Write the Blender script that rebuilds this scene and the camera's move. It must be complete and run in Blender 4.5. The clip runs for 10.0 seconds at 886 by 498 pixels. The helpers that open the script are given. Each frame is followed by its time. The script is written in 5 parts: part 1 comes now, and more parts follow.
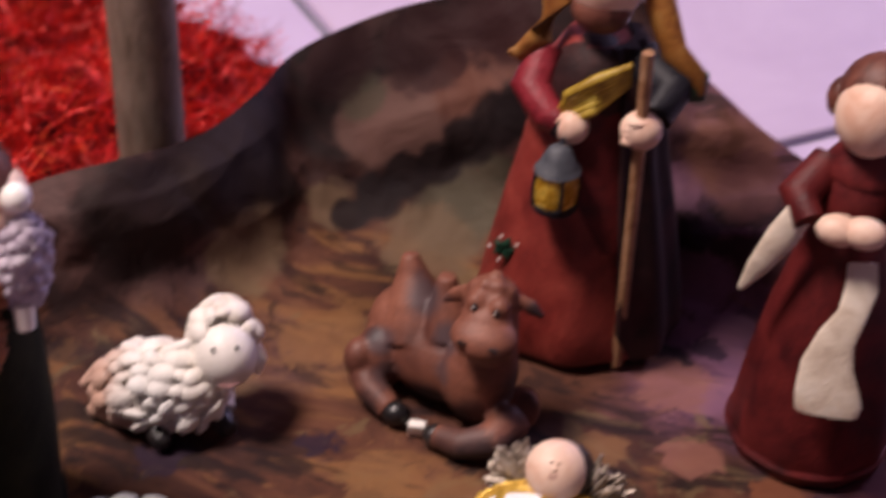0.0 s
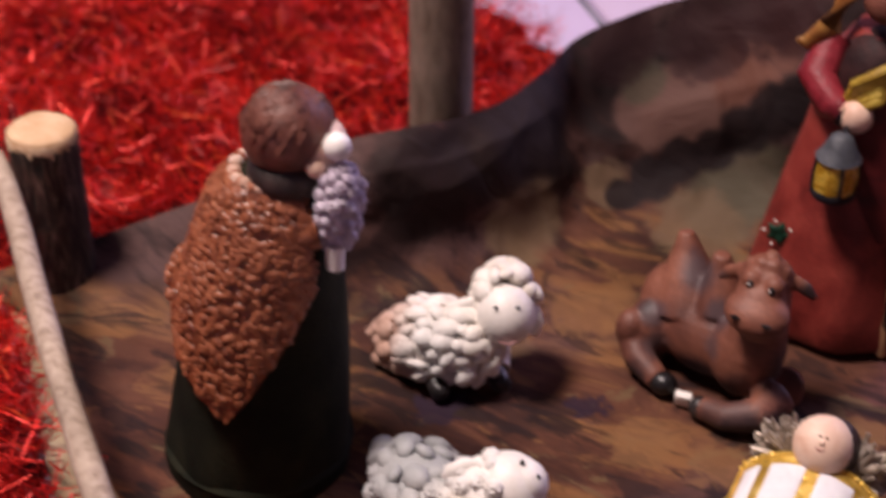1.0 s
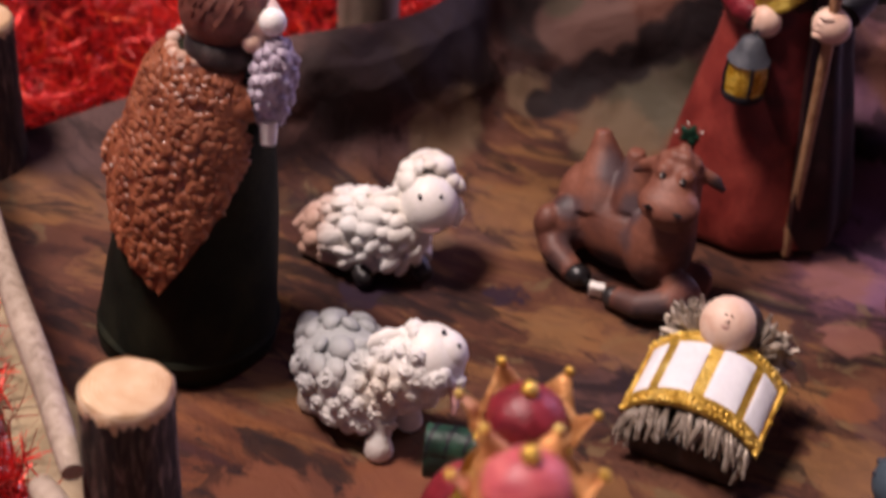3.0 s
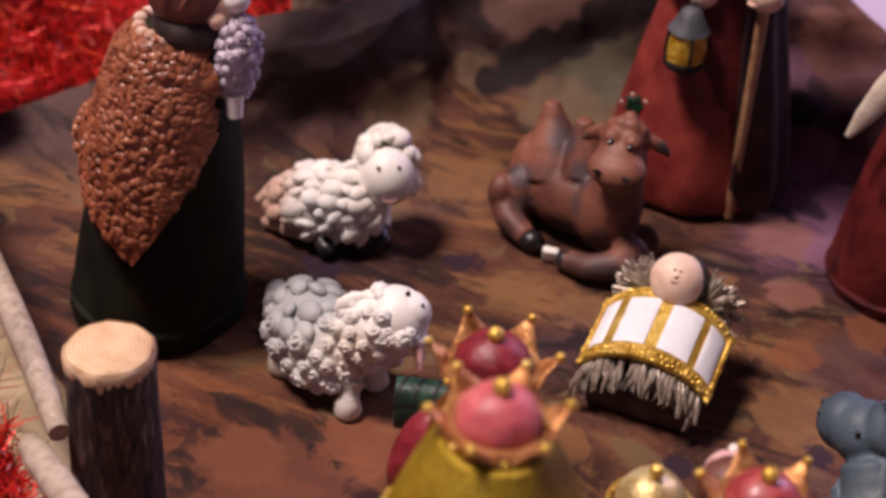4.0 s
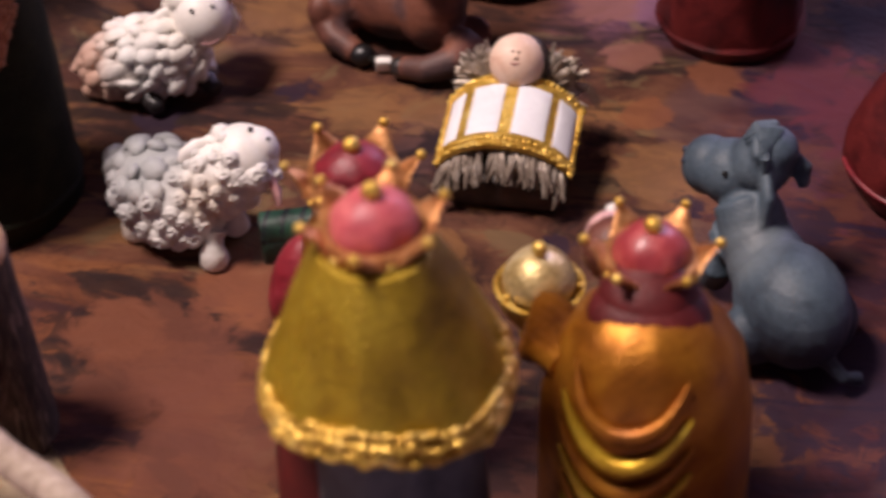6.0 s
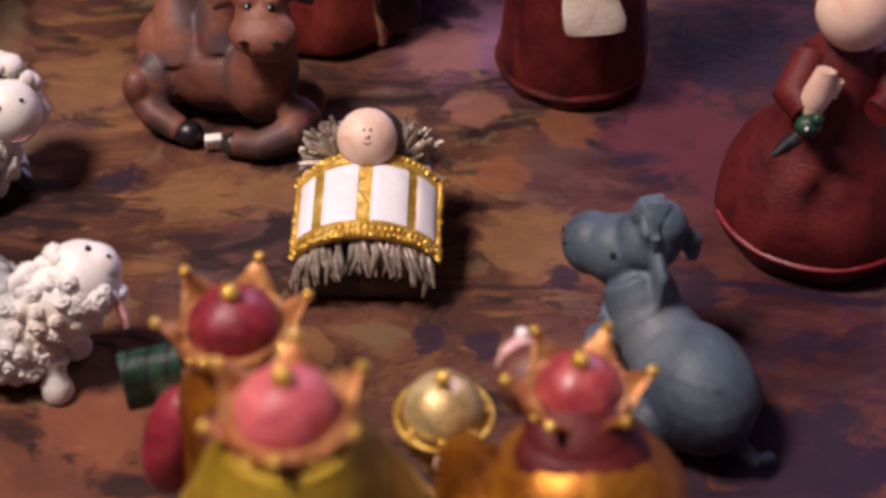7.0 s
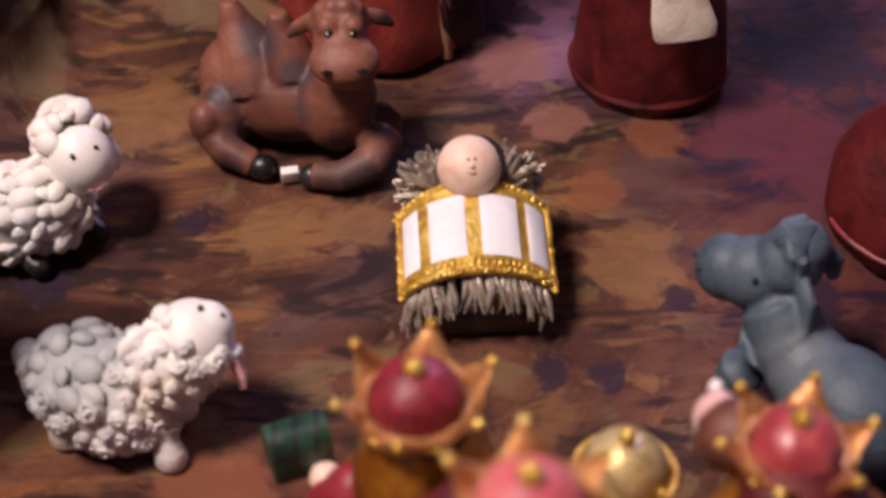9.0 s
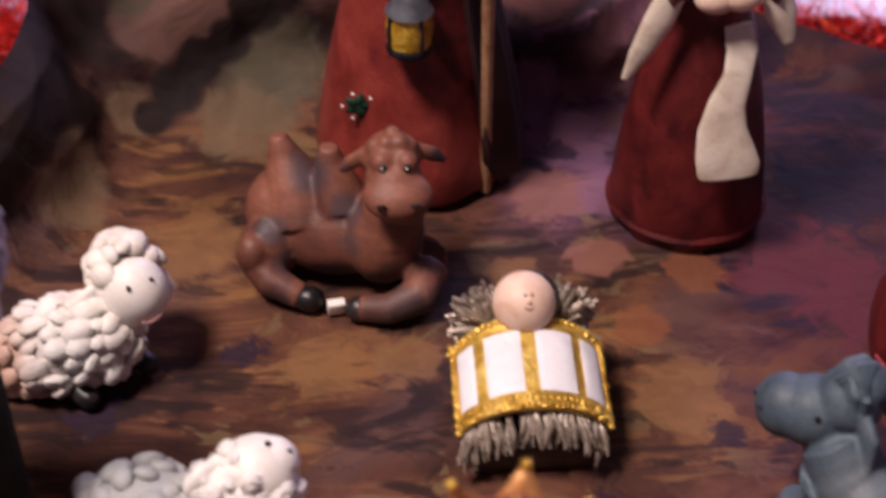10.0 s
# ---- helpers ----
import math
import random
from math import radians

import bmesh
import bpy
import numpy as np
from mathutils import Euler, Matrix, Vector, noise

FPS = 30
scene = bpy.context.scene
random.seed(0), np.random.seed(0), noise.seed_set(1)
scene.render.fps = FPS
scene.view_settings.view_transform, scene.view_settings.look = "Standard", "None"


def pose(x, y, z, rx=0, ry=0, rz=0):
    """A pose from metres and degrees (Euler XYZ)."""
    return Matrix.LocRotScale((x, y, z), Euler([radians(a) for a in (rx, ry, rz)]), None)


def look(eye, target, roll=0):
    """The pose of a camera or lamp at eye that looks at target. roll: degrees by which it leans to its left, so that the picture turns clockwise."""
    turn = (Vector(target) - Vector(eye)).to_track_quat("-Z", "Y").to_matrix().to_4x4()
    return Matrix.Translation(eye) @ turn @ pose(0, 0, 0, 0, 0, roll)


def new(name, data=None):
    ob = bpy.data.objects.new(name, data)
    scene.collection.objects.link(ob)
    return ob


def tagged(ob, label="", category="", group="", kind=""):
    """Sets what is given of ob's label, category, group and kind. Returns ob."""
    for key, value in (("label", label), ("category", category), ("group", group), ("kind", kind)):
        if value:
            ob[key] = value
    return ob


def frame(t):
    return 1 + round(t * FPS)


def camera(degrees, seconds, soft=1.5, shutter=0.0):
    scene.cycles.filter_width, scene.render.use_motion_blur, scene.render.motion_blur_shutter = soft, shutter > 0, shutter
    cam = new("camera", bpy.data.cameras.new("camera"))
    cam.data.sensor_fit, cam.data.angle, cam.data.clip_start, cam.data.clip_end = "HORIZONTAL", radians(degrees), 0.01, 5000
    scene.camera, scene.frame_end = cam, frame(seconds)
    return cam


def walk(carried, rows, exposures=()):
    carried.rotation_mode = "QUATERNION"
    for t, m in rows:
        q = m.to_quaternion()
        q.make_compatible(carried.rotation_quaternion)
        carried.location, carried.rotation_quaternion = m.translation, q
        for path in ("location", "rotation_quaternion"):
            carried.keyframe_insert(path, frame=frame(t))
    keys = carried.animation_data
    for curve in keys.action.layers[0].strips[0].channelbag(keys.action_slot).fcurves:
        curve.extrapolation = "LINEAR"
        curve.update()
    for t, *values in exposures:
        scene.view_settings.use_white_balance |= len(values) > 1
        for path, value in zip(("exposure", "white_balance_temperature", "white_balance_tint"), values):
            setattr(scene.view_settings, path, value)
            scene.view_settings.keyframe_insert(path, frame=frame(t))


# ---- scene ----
# ---- camera and its walk ----
cam = camera(30.10, 10.0, soft=3.3, shutter=0.5)
cam.data.dof.use_dof = True
cam.data.dof.focus_distance = 0.515
cam.data.dof.aperture_fstop = 10.5
PATH = [
    (0, (0.1274, -0.3985, 0.3731), (0.0555, -0.1651, 0.1988), 3.01),
    (0.5, (0.1169, -0.4176, 0.3643), (0.0320, -0.1927, 0.1848), 3.23),
    (1, (0.1206, -0.4328, 0.3760), (0.0110, -0.2143, 0.2021), 1.23),
    (1.5, (0.1262, -0.4391, 0.3831), (0.0070, -0.2204, 0.2160), 0.93),
    (2, (0.1308, -0.4429, 0.3802), (0.0170, -0.2224, 0.2116), 1.79),
    (2.5, (0.1340, -0.4524, 0.3726), (0.0329, -0.2281, 0.2009), 3.75),
    (3, (0.1330, -0.4662, 0.3637), (0.0389, -0.2427, 0.1871), 4.53),
    (3.2, (0.1354, -0.4713, 0.3617), (0.0453, -0.2478, 0.1830), 4.54),
    (4.3, (0.1376, -0.5000, 0.3700), (0.0560, -0.2709, 0.1944), 4.69),
    (4.5, (0.1382, -0.5026, 0.3669), (0.0590, -0.2731, 0.1907), 4.77),
    (5, (0.1407, -0.4993, 0.3639), (0.0665, -0.2695, 0.1860), 2.92),
    (5.5, (0.1371, -0.4993, 0.3565), (0.0711, -0.2759, 0.1674), 0.38),
    (6, (0.1316, -0.4895, 0.3538), (0.0807, -0.2702, 0.1554), -2.94),
    (6.2, (0.1304, -0.4780, 0.3610), (0.0923, -0.2585, 0.1602), -1.40),
    (7.3, (0.0818, -0.4270, 0.3572), (0.0794, -0.2099, 0.1502), -1.49),
    (7.5, (0.0762, -0.4248, 0.3564), (0.0771, -0.2090, 0.1480), -1.32),
    (8, (0.0599, -0.4181, 0.3538), (0.0593, -0.2029, 0.1448), -1.60),
    (8.5, (0.0544, -0.4082, 0.3530), (0.0590, -0.1960, 0.1410), -1.08),
    (9, (0.0382, -0.4027, 0.3585), (0.0439, -0.1890, 0.1480), -1.92),
    (9.5, (0.0334, -0.3949, 0.3585), (0.0428, -0.1748, 0.1550), -1.46),
    (10, (0.0061, -0.3999, 0.3654), (0.0226, -0.1725, 0.1704), 0.30),
]
walk(cam, [(t, look(e, g, r)) for t, e, g, r in PATH])

# ---- world, lamps ----
world = bpy.data.worlds.new("world")
scene.world = world
world.use_nodes = True
world.node_tree.nodes["Background"].inputs[0].default_value = (0.30, 0.26, 0.34, 1)
world.node_tree.nodes["Background"].inputs[1].default_value = 0.095


def area(name, eye, target, size, power, color):
    d = bpy.data.lights.new(name, "AREA")
    d.shape, d.size, d.energy, d.color = "DISK", size, power, color
    ob = new(name, d)
    ob.matrix_world = look(eye, target)
    return ob


LAMP = (-0.47, -0.27, 1.26)
area("key_light", LAMP, (0.0, -0.05, 0.0), 0.30, 26.0, (1.0, 0.815, 0.765))
# cool light added from behind; its source is unseen
area("cool_back_light", (1.15, 2.30, 1.40), (0.1, 0.3, 0.0), 0.9, 40.0, (0.68, 0.57, 1.0))
scene.view_settings.exposure = 0.0


# ---- materials ----
def ramp_nodes(nt, fac, stops):
    r = nt.nodes.new("ShaderNodeValToRGB")
    while len(r.color_ramp.elements) < len(stops):
        r.color_ramp.elements.new(0.5)
    for el, (p, c) in zip(r.color_ramp.elements, stops):
        el.position, el.color = p, (*c, 1)
    nt.links.new(fac, r.inputs[0])
    return r.outputs[0]


def noise_node(nt, vec, scale, detail=4, rough=0.55, dist=0.0):
    n = nt.nodes.new("ShaderNodeTexNoise")
    n.inputs["Scale"].default_value, n.inputs["Detail"].default_value = scale, detail
    n.inputs["Roughness"].default_value, n.inputs["Distortion"].default_value = rough, dist
    nt.links.new(vec, n.inputs["Vector"])
    return n.outputs[0]


def mix_nodes(nt, fac, a, b, mode="MIX"):
    m = nt.nodes.new("ShaderNodeMix")
    m.data_type, m.blend_type = "RGBA", mode
    for v, s in ((fac, m.inputs[0]), (a, m.inputs[6]), (b, m.inputs[7])):
        if isinstance(v, (int, float)):
            s.default_value = v
        elif isinstance(v, tuple):
            s.default_value = (*v, 1)
        else:
            nt.links.new(v, s)
    return m.outputs[2]


def base_mat(name, rough=0.5, metal=0.0):
    m = bpy.data.materials.new(name)
    m.use_nodes = True
    nt = m.node_tree
    b = nt.nodes["Principled BSDF"]
    b.inputs["Roughness"].default_value, b.inputs["Metallic"].default_value = rough, metal
    tc = nt.nodes.new("ShaderNodeTexCoord")
    return m, nt, b, tc.outputs["Object"]


def bump_nodes(nt, b, h, strength, dist):
    u = nt.nodes.new("ShaderNodeBump")
    u.inputs["Strength"].default_value, u.inputs["Distance"].default_value = strength, dist
    nt.links.new(h, u.inputs["Height"])
    nt.links.new(u.outputs[0], b.inputs["Normal"])


def paint(name, dark, mid, light, rough=0.5, metal=0.0, big=90, fine=700, bump=0.5, depth=0.0006, coat=0.0, speck=0.6):
    """Hand-painted resin: blotches, fine speckle, slight relief."""
    m, nt, b, v = base_mat(name, rough, metal)
    n1 = noise_node(nt, v, big, 3, 0.6, 0.6)
    n2 = noise_node(nt, v, fine, 3, 0.6)
    c1 = ramp_nodes(nt, n1, [(0.32, dark), (0.5, mid), (0.72, light)])
    c2 = ramp_nodes(nt, n2, [(0.3, (0.62, 0.62, 0.62)), (0.62, (1, 1, 1))])
    nt.links.new(mix_nodes(nt, speck, c1, c2, "MULTIPLY"), b.inputs["Base Color"])
    r = nt.nodes.new("ShaderNodeMapRange")
    r.inputs[3].default_value, r.inputs[4].default_value = max(0.05, rough - 0.12), min(1, rough + 0.15)
    nt.links.new(n1, r.inputs[0])
    nt.links.new(r.outputs[0], b.inputs["Roughness"])
    b.inputs["Coat Weight"].default_value = coat
    b.inputs["Coat Roughness"].default_value = 0.25
    bump_nodes(nt, b, n2, bump, depth)
    return m


def airbrush(mat, spots, rag=0.25, fine=160):
    """Sprayed, printed or shading patches with ragged soft edges: rows of (x, y, z, radius, colour, strength) in the
    world.
    """
    nt = mat.node_tree
    b = nt.nodes["Principled BSDF"]
    at = nt.nodes.new("ShaderNodeNewGeometry").outputs["Position"]
    n = noise_node(nt, at, fine, 4, 0.6, 0.8)
    c = b.inputs["Base Color"].links[0].from_socket
    for x, y, z, r, colour, strength in spots:
        d = nt.nodes.new("ShaderNodeVectorMath")
        d.operation = "DISTANCE"
        nt.links.new(at, d.inputs[0])
        d.inputs[1].default_value = (x, y, z)
        j = nt.nodes.new("ShaderNodeMath")
        j.operation = "MULTIPLY_ADD"
        nt.links.new(n, j.inputs[0])
        j.inputs[1].default_value = 4 * rag * r
        nt.links.new(d.outputs["Value"], j.inputs[2])
        q = nt.nodes.new("ShaderNodeMapRange")
        q.interpolation_type = "SMOOTHSTEP"
        far, near = (1.3, 0.5) if rag < 0.2 else (1.12, 0.74)
        q.inputs[1].default_value, q.inputs[2].default_value = r * (far + 2 * rag), r * (near + 2 * rag)
        q.inputs[3].default_value, q.inputs[4].default_value = 0.0, strength
        nt.links.new(d.outputs["Value"] if rag == 0 else j.outputs[0], q.inputs[0])
        c = mix_nodes(nt, q.outputs[0], c, colour)
    nt.links.new(c, b.inputs["Base Color"])


M = {
    "wool": paint("wool_cream", (0.62, 0.55, 0.47), (0.80, 0.75, 0.68), (0.86, 0.83, 0.78), 0.55, big=60, speck=0.15),
    "wool_pied": paint("wool_pied", (0.66, 0.60, 0.53), (0.80, 0.76, 0.70), (0.87, 0.84, 0.80), 0.55, big=60, speck=0.15),
    "wool_ash": paint("wool_ash", (0.64, 0.61, 0.57), (0.77, 0.74, 0.70), (0.86, 0.84, 0.80), 0.55, big=60, speck=0.15),
    "wool_tan": paint("wool_tan", (0.40, 0.22, 0.15), (0.60, 0.40, 0.31), (0.74, 0.60, 0.52), 0.6, big=60),
    "white": paint("white_paint", (0.76, 0.72, 0.66), (0.83, 0.79, 0.74), (0.86, 0.84, 0.80), 0.45, bump=0.1, speck=0.15),
    "pink": paint("pink_paint", (0.62, 0.30, 0.30), (0.72, 0.42, 0.40), (0.78, 0.55, 0.52), 0.5),
    "black": paint("black_paint", (0.008, 0.007, 0.008), (0.013, 0.011, 0.012), (0.03, 0.025, 0.025), 0.35, bump=0.2),
    "skin": paint("skin_paint", (0.66, 0.40, 0.29), (0.76, 0.53, 0.41), (0.82, 0.63, 0.51), 0.5, bump=0.1, speck=0.15),
    "camel": paint("camel_brown", (0.11, 0.038, 0.026), (0.20, 0.070, 0.043), (0.30, 0.112, 0.068), 0.55, big=42, bump=0.25),
    "camel_dark": paint("camel_dark", (0.014, 0.010, 0.011), (0.035, 0.022, 0.020), (0.08, 0.035, 0.025), 0.5, big=70, bump=0.25),
    "donkey": paint("donkey_grey", (0.040, 0.058, 0.080), (0.070, 0.102, 0.135), (0.125, 0.165, 0.20), 0.55, big=45, bump=0.3),
    "donkey_dark": paint("donkey_dark", (0.008, 0.010, 0.020), (0.020, 0.025, 0.045), (0.05, 0.06, 0.09), 0.5, big=60),
    "red": paint("robe_red", (0.12, 0.012, 0.010), (0.22, 0.026, 0.020), (0.32, 0.05, 0.035), 0.5, big=50),
    "wine": paint("robe_wine", (0.040, 0.004, 0.006), (0.095, 0.009, 0.010), (0.15, 0.016, 0.015), 0.52, big=60),
    "crimson": paint("crimson_paint", (0.12, 0.007, 0.014), (0.22, 0.014, 0.024), (0.32, 0.03, 0.045), 0.42),
    "rose": paint("rose_cap", (0.42, 0.06, 0.08), (0.56, 0.11, 0.12), (0.66, 0.18, 0.17), 0.5, bump=0.2),
    "rose2": paint("dark_rose_cap", (0.22, 0.02, 0.03), (0.36, 0.045, 0.05), (0.48, 0.09, 0.09), 0.4, bump=0.2, coat=0.3),
    "navy": paint("cloak_dark", (0.006, 0.006, 0.010), (0.013, 0.012, 0.018), (0.03, 0.028, 0.035), 0.5),
    "green_dark": paint("robe_green", (0.005, 0.006, 0.004), (0.012, 0.013, 0.008), (0.027, 0.026, 0.014), 0.8, big=35),
    "holly": paint("holly_green", (0.004, 0.02, 0.012), (0.010, 0.05, 0.028), (0.03, 0.09, 0.05), 0.4),
    "fleece": paint("fleece_rust", (0.13, 0.032, 0.013), (0.27, 0.078, 0.030), (0.40, 0.14, 0.065), 0.45, big=160, coat=0.3),
    "hair": paint("hair_brown", (0.06, 0.016, 0.010), (0.13, 0.038, 0.024), (0.20, 0.07, 0.045), 0.5, big=120),
    "hair_dark": paint("hair_dark", (0.010, 0.006, 0.005), (0.025, 0.013, 0.010), (0.05, 0.025, 0.02), 0.5),
    "lilac": paint("lamb_lilac", (0.30, 0.24, 0.30), (0.47, 0.40, 0.48), (0.66, 0.60, 0.66), 0.5),
    "gold": paint("gold_paint", (0.46, 0.26, 0.03), (0.78, 0.50, 0.09), (0.92, 0.70, 0.22), 0.32, metal=0.6, big=120, bump=0.8),
    "amber": paint("amber_gold", (0.11, 0.030, 0.004), (0.33, 0.112, 0.009), (0.58, 0.25, 0.020), 0.34, metal=0.6, big=40, bump=0.5),
    "highlight_gold": paint("highlight_gold", (0.42, 0.22, 0.015), (0.66, 0.42, 0.03), (0.80, 0.58, 0.08), 0.30, metal=0.6, big=90),
    "cloak": paint("cloak_umber", (0.010, 0.005, 0.006), (0.026, 0.010, 0.011), (0.055, 0.020, 0.020), 0.6, big=60),
    "olive": paint("olive_gold", (0.20, 0.12, 0.008), (0.42, 0.28, 0.016), (0.60, 0.44, 0.035), 0.38, metal=0.5, big=40, bump=0.9, depth=0.0010),
    "copper": paint("crown_copper", (0.30, 0.10, 0.03), (0.52, 0.23, 0.08), (0.72, 0.40, 0.17), 0.36, metal=0.65, big=150),
    "slate": paint("slate_robe", (0.03, 0.034, 0.045), (0.07, 0.075, 0.09), (0.11, 0.115, 0.13), 0.55),
    "blanket": paint("blanket_white", (0.74, 0.72, 0.76), (0.80, 0.79, 0.83), (0.84, 0.84, 0.86), 0.55, bump=0.2, speck=0.15),
    "straw": paint("straw_silver", (0.20, 0.155, 0.12), (0.38, 0.31, 0.25), (0.58, 0.52, 0.45), 0.38, metal=0.35, big=250),
    "cream": paint("cream_cloth", (0.52, 0.42, 0.33), (0.68, 0.58, 0.47), (0.76, 0.68, 0.58), 0.55, speck=0.15),
    "ochre": paint("ochre_cloth", (0.17, 0.055, 0.010), (0.28, 0.11, 0.020), (0.38, 0.19, 0.045), 0.45, big=120),
    "mustard": paint("mustard_cloth", (0.20, 0.11, 0.010), (0.36, 0.23, 0.02), (0.50, 0.36, 0.05), 0.45, big=140),
    "lantern": paint("lantern_yellow", (0.34, 0.15, 0.01), (0.62, 0.36, 0.03), (0.80, 0.60, 0.12), 0.25, metal=0.3, big=260),
    "palegold": paint("pale_gold", (0.36, 0.24, 0.08), (0.62, 0.46, 0.20), (0.82, 0.68, 0.38), 0.36, metal=0.5, big=150),
    "staff": paint("staff_wood", (0.24, 0.11, 0.05), (0.38, 0.20, 0.10), (0.48, 0.28, 0.16), 0.55, big=200),
}


def bark_mat():
    m, nt, b, v = base_mat("bark", 0.85)
    mp = nt.nodes.new("ShaderNodeMapping")
    mp.inputs["Scale"].default_value = (1, 1, 0.16)
    nt.links.new(v, mp.inputs[0])
    n1 = noise_node(nt, mp.outputs[0], 420, 5, 0.65, 0.8)
    n2 = noise_node(nt, v, 60, 3)
    c = ramp_nodes(nt, n1, [(0.38, (0.012, 0.008, 0.006)), (0.52, (0.060, 0.038, 0.028)), (0.66, (0.22, 0.16, 0.125))])
    c2 = ramp_nodes(nt, n2, [(0.35, (0.55, 0.5, 0.5)), (0.65, (1, 1, 1))])
    nt.links.new(mix_nodes(nt, 0.7, c, c2, "MULTIPLY"), b.inputs["Base Color"])
    bump_nodes(nt, b, n1, 1.0, 0.0015)
    return m


def cut_mat():
    m, nt, b, v = base_mat("cut_wood", 0.7)
    w = nt.nodes.new("ShaderNodeTexWave")
    w.wave_type, w.rings_direction = "RINGS", "Z"
    w.inputs["Scale"].default_value, w.inputs["Distortion"].default_value = 260, 2.0
    nt.links.new(v, w.inputs["Vector"])
    n = noise_node(nt, v, 130, 4)
    c = ramp_nodes(nt, w.outputs[1], [(0.2, (0.60, 0.40, 0.23)), (0.8, (0.72, 0.54, 0.36))])
    c2 = ramp_nodes(nt, n, [(0.35, (0.78, 0.66, 0.56)), (0.65, (1, 1, 1))])
    nt.links.new(mix_nodes(nt, 0.8, c, c2, "MULTIPLY"), b.inputs["Base Color"])
    bump_nodes(nt, b, n, 0.4, 0.0005)
    return m


def stick_mat(name, a, c_, d, sc=300):
    m, nt, b, v = base_mat(name, 0.7)
    mp = nt.nodes.new("ShaderNodeMapping")
    mp.inputs["Scale"].default_value = (1, 1, 0.25)
    nt.links.new(v, mp.inputs[0])
    n1 = noise_node(nt, mp.outputs[0], sc, 5, 0.65, 0.5)
    n2 = noise_node(nt, v, 45, 3)
    c = ramp_nodes(nt, n1, [(0.3, a), (0.5, c_), (0.75, d)])
    c2 = ramp_nodes(nt, n2, [(0.35, (0.6, 0.58, 0.56)), (0.65, (1, 1, 1))])
    nt.links.new(mix_nodes(nt, 0.7, c, c2, "MULTIPLY"), b.inputs["Base Color"])
    bump_nodes(nt, b, n1, 0.7, 0.0008)
    return m


for _key, _spec in (("green_dark", 0.12), ("cloak", 0.2), ("navy", 0.25), ("wine", 0.3)):
    M[_key].node_tree.nodes["Principled BSDF"].inputs["Specular IOR Level"].default_value = _spec

M["bark"], M["cut"] = bark_mat(), cut_mat()
M["stick"] = stick_mat("peeled_stick", (0.26, 0.19, 0.14), (0.42, 0.33, 0.26), (0.55, 0.45, 0.37))
M["post"] = stick_mat("grey_post", (0.13, 0.088, 0.062), (0.23, 0.165, 0.125), (0.31, 0.235, 0.185), 220)
M["board"] = stick_mat("pale_board", (0.28, 0.20, 0.11), (0.42, 0.32, 0.19), (0.52, 0.42, 0.28), 60)


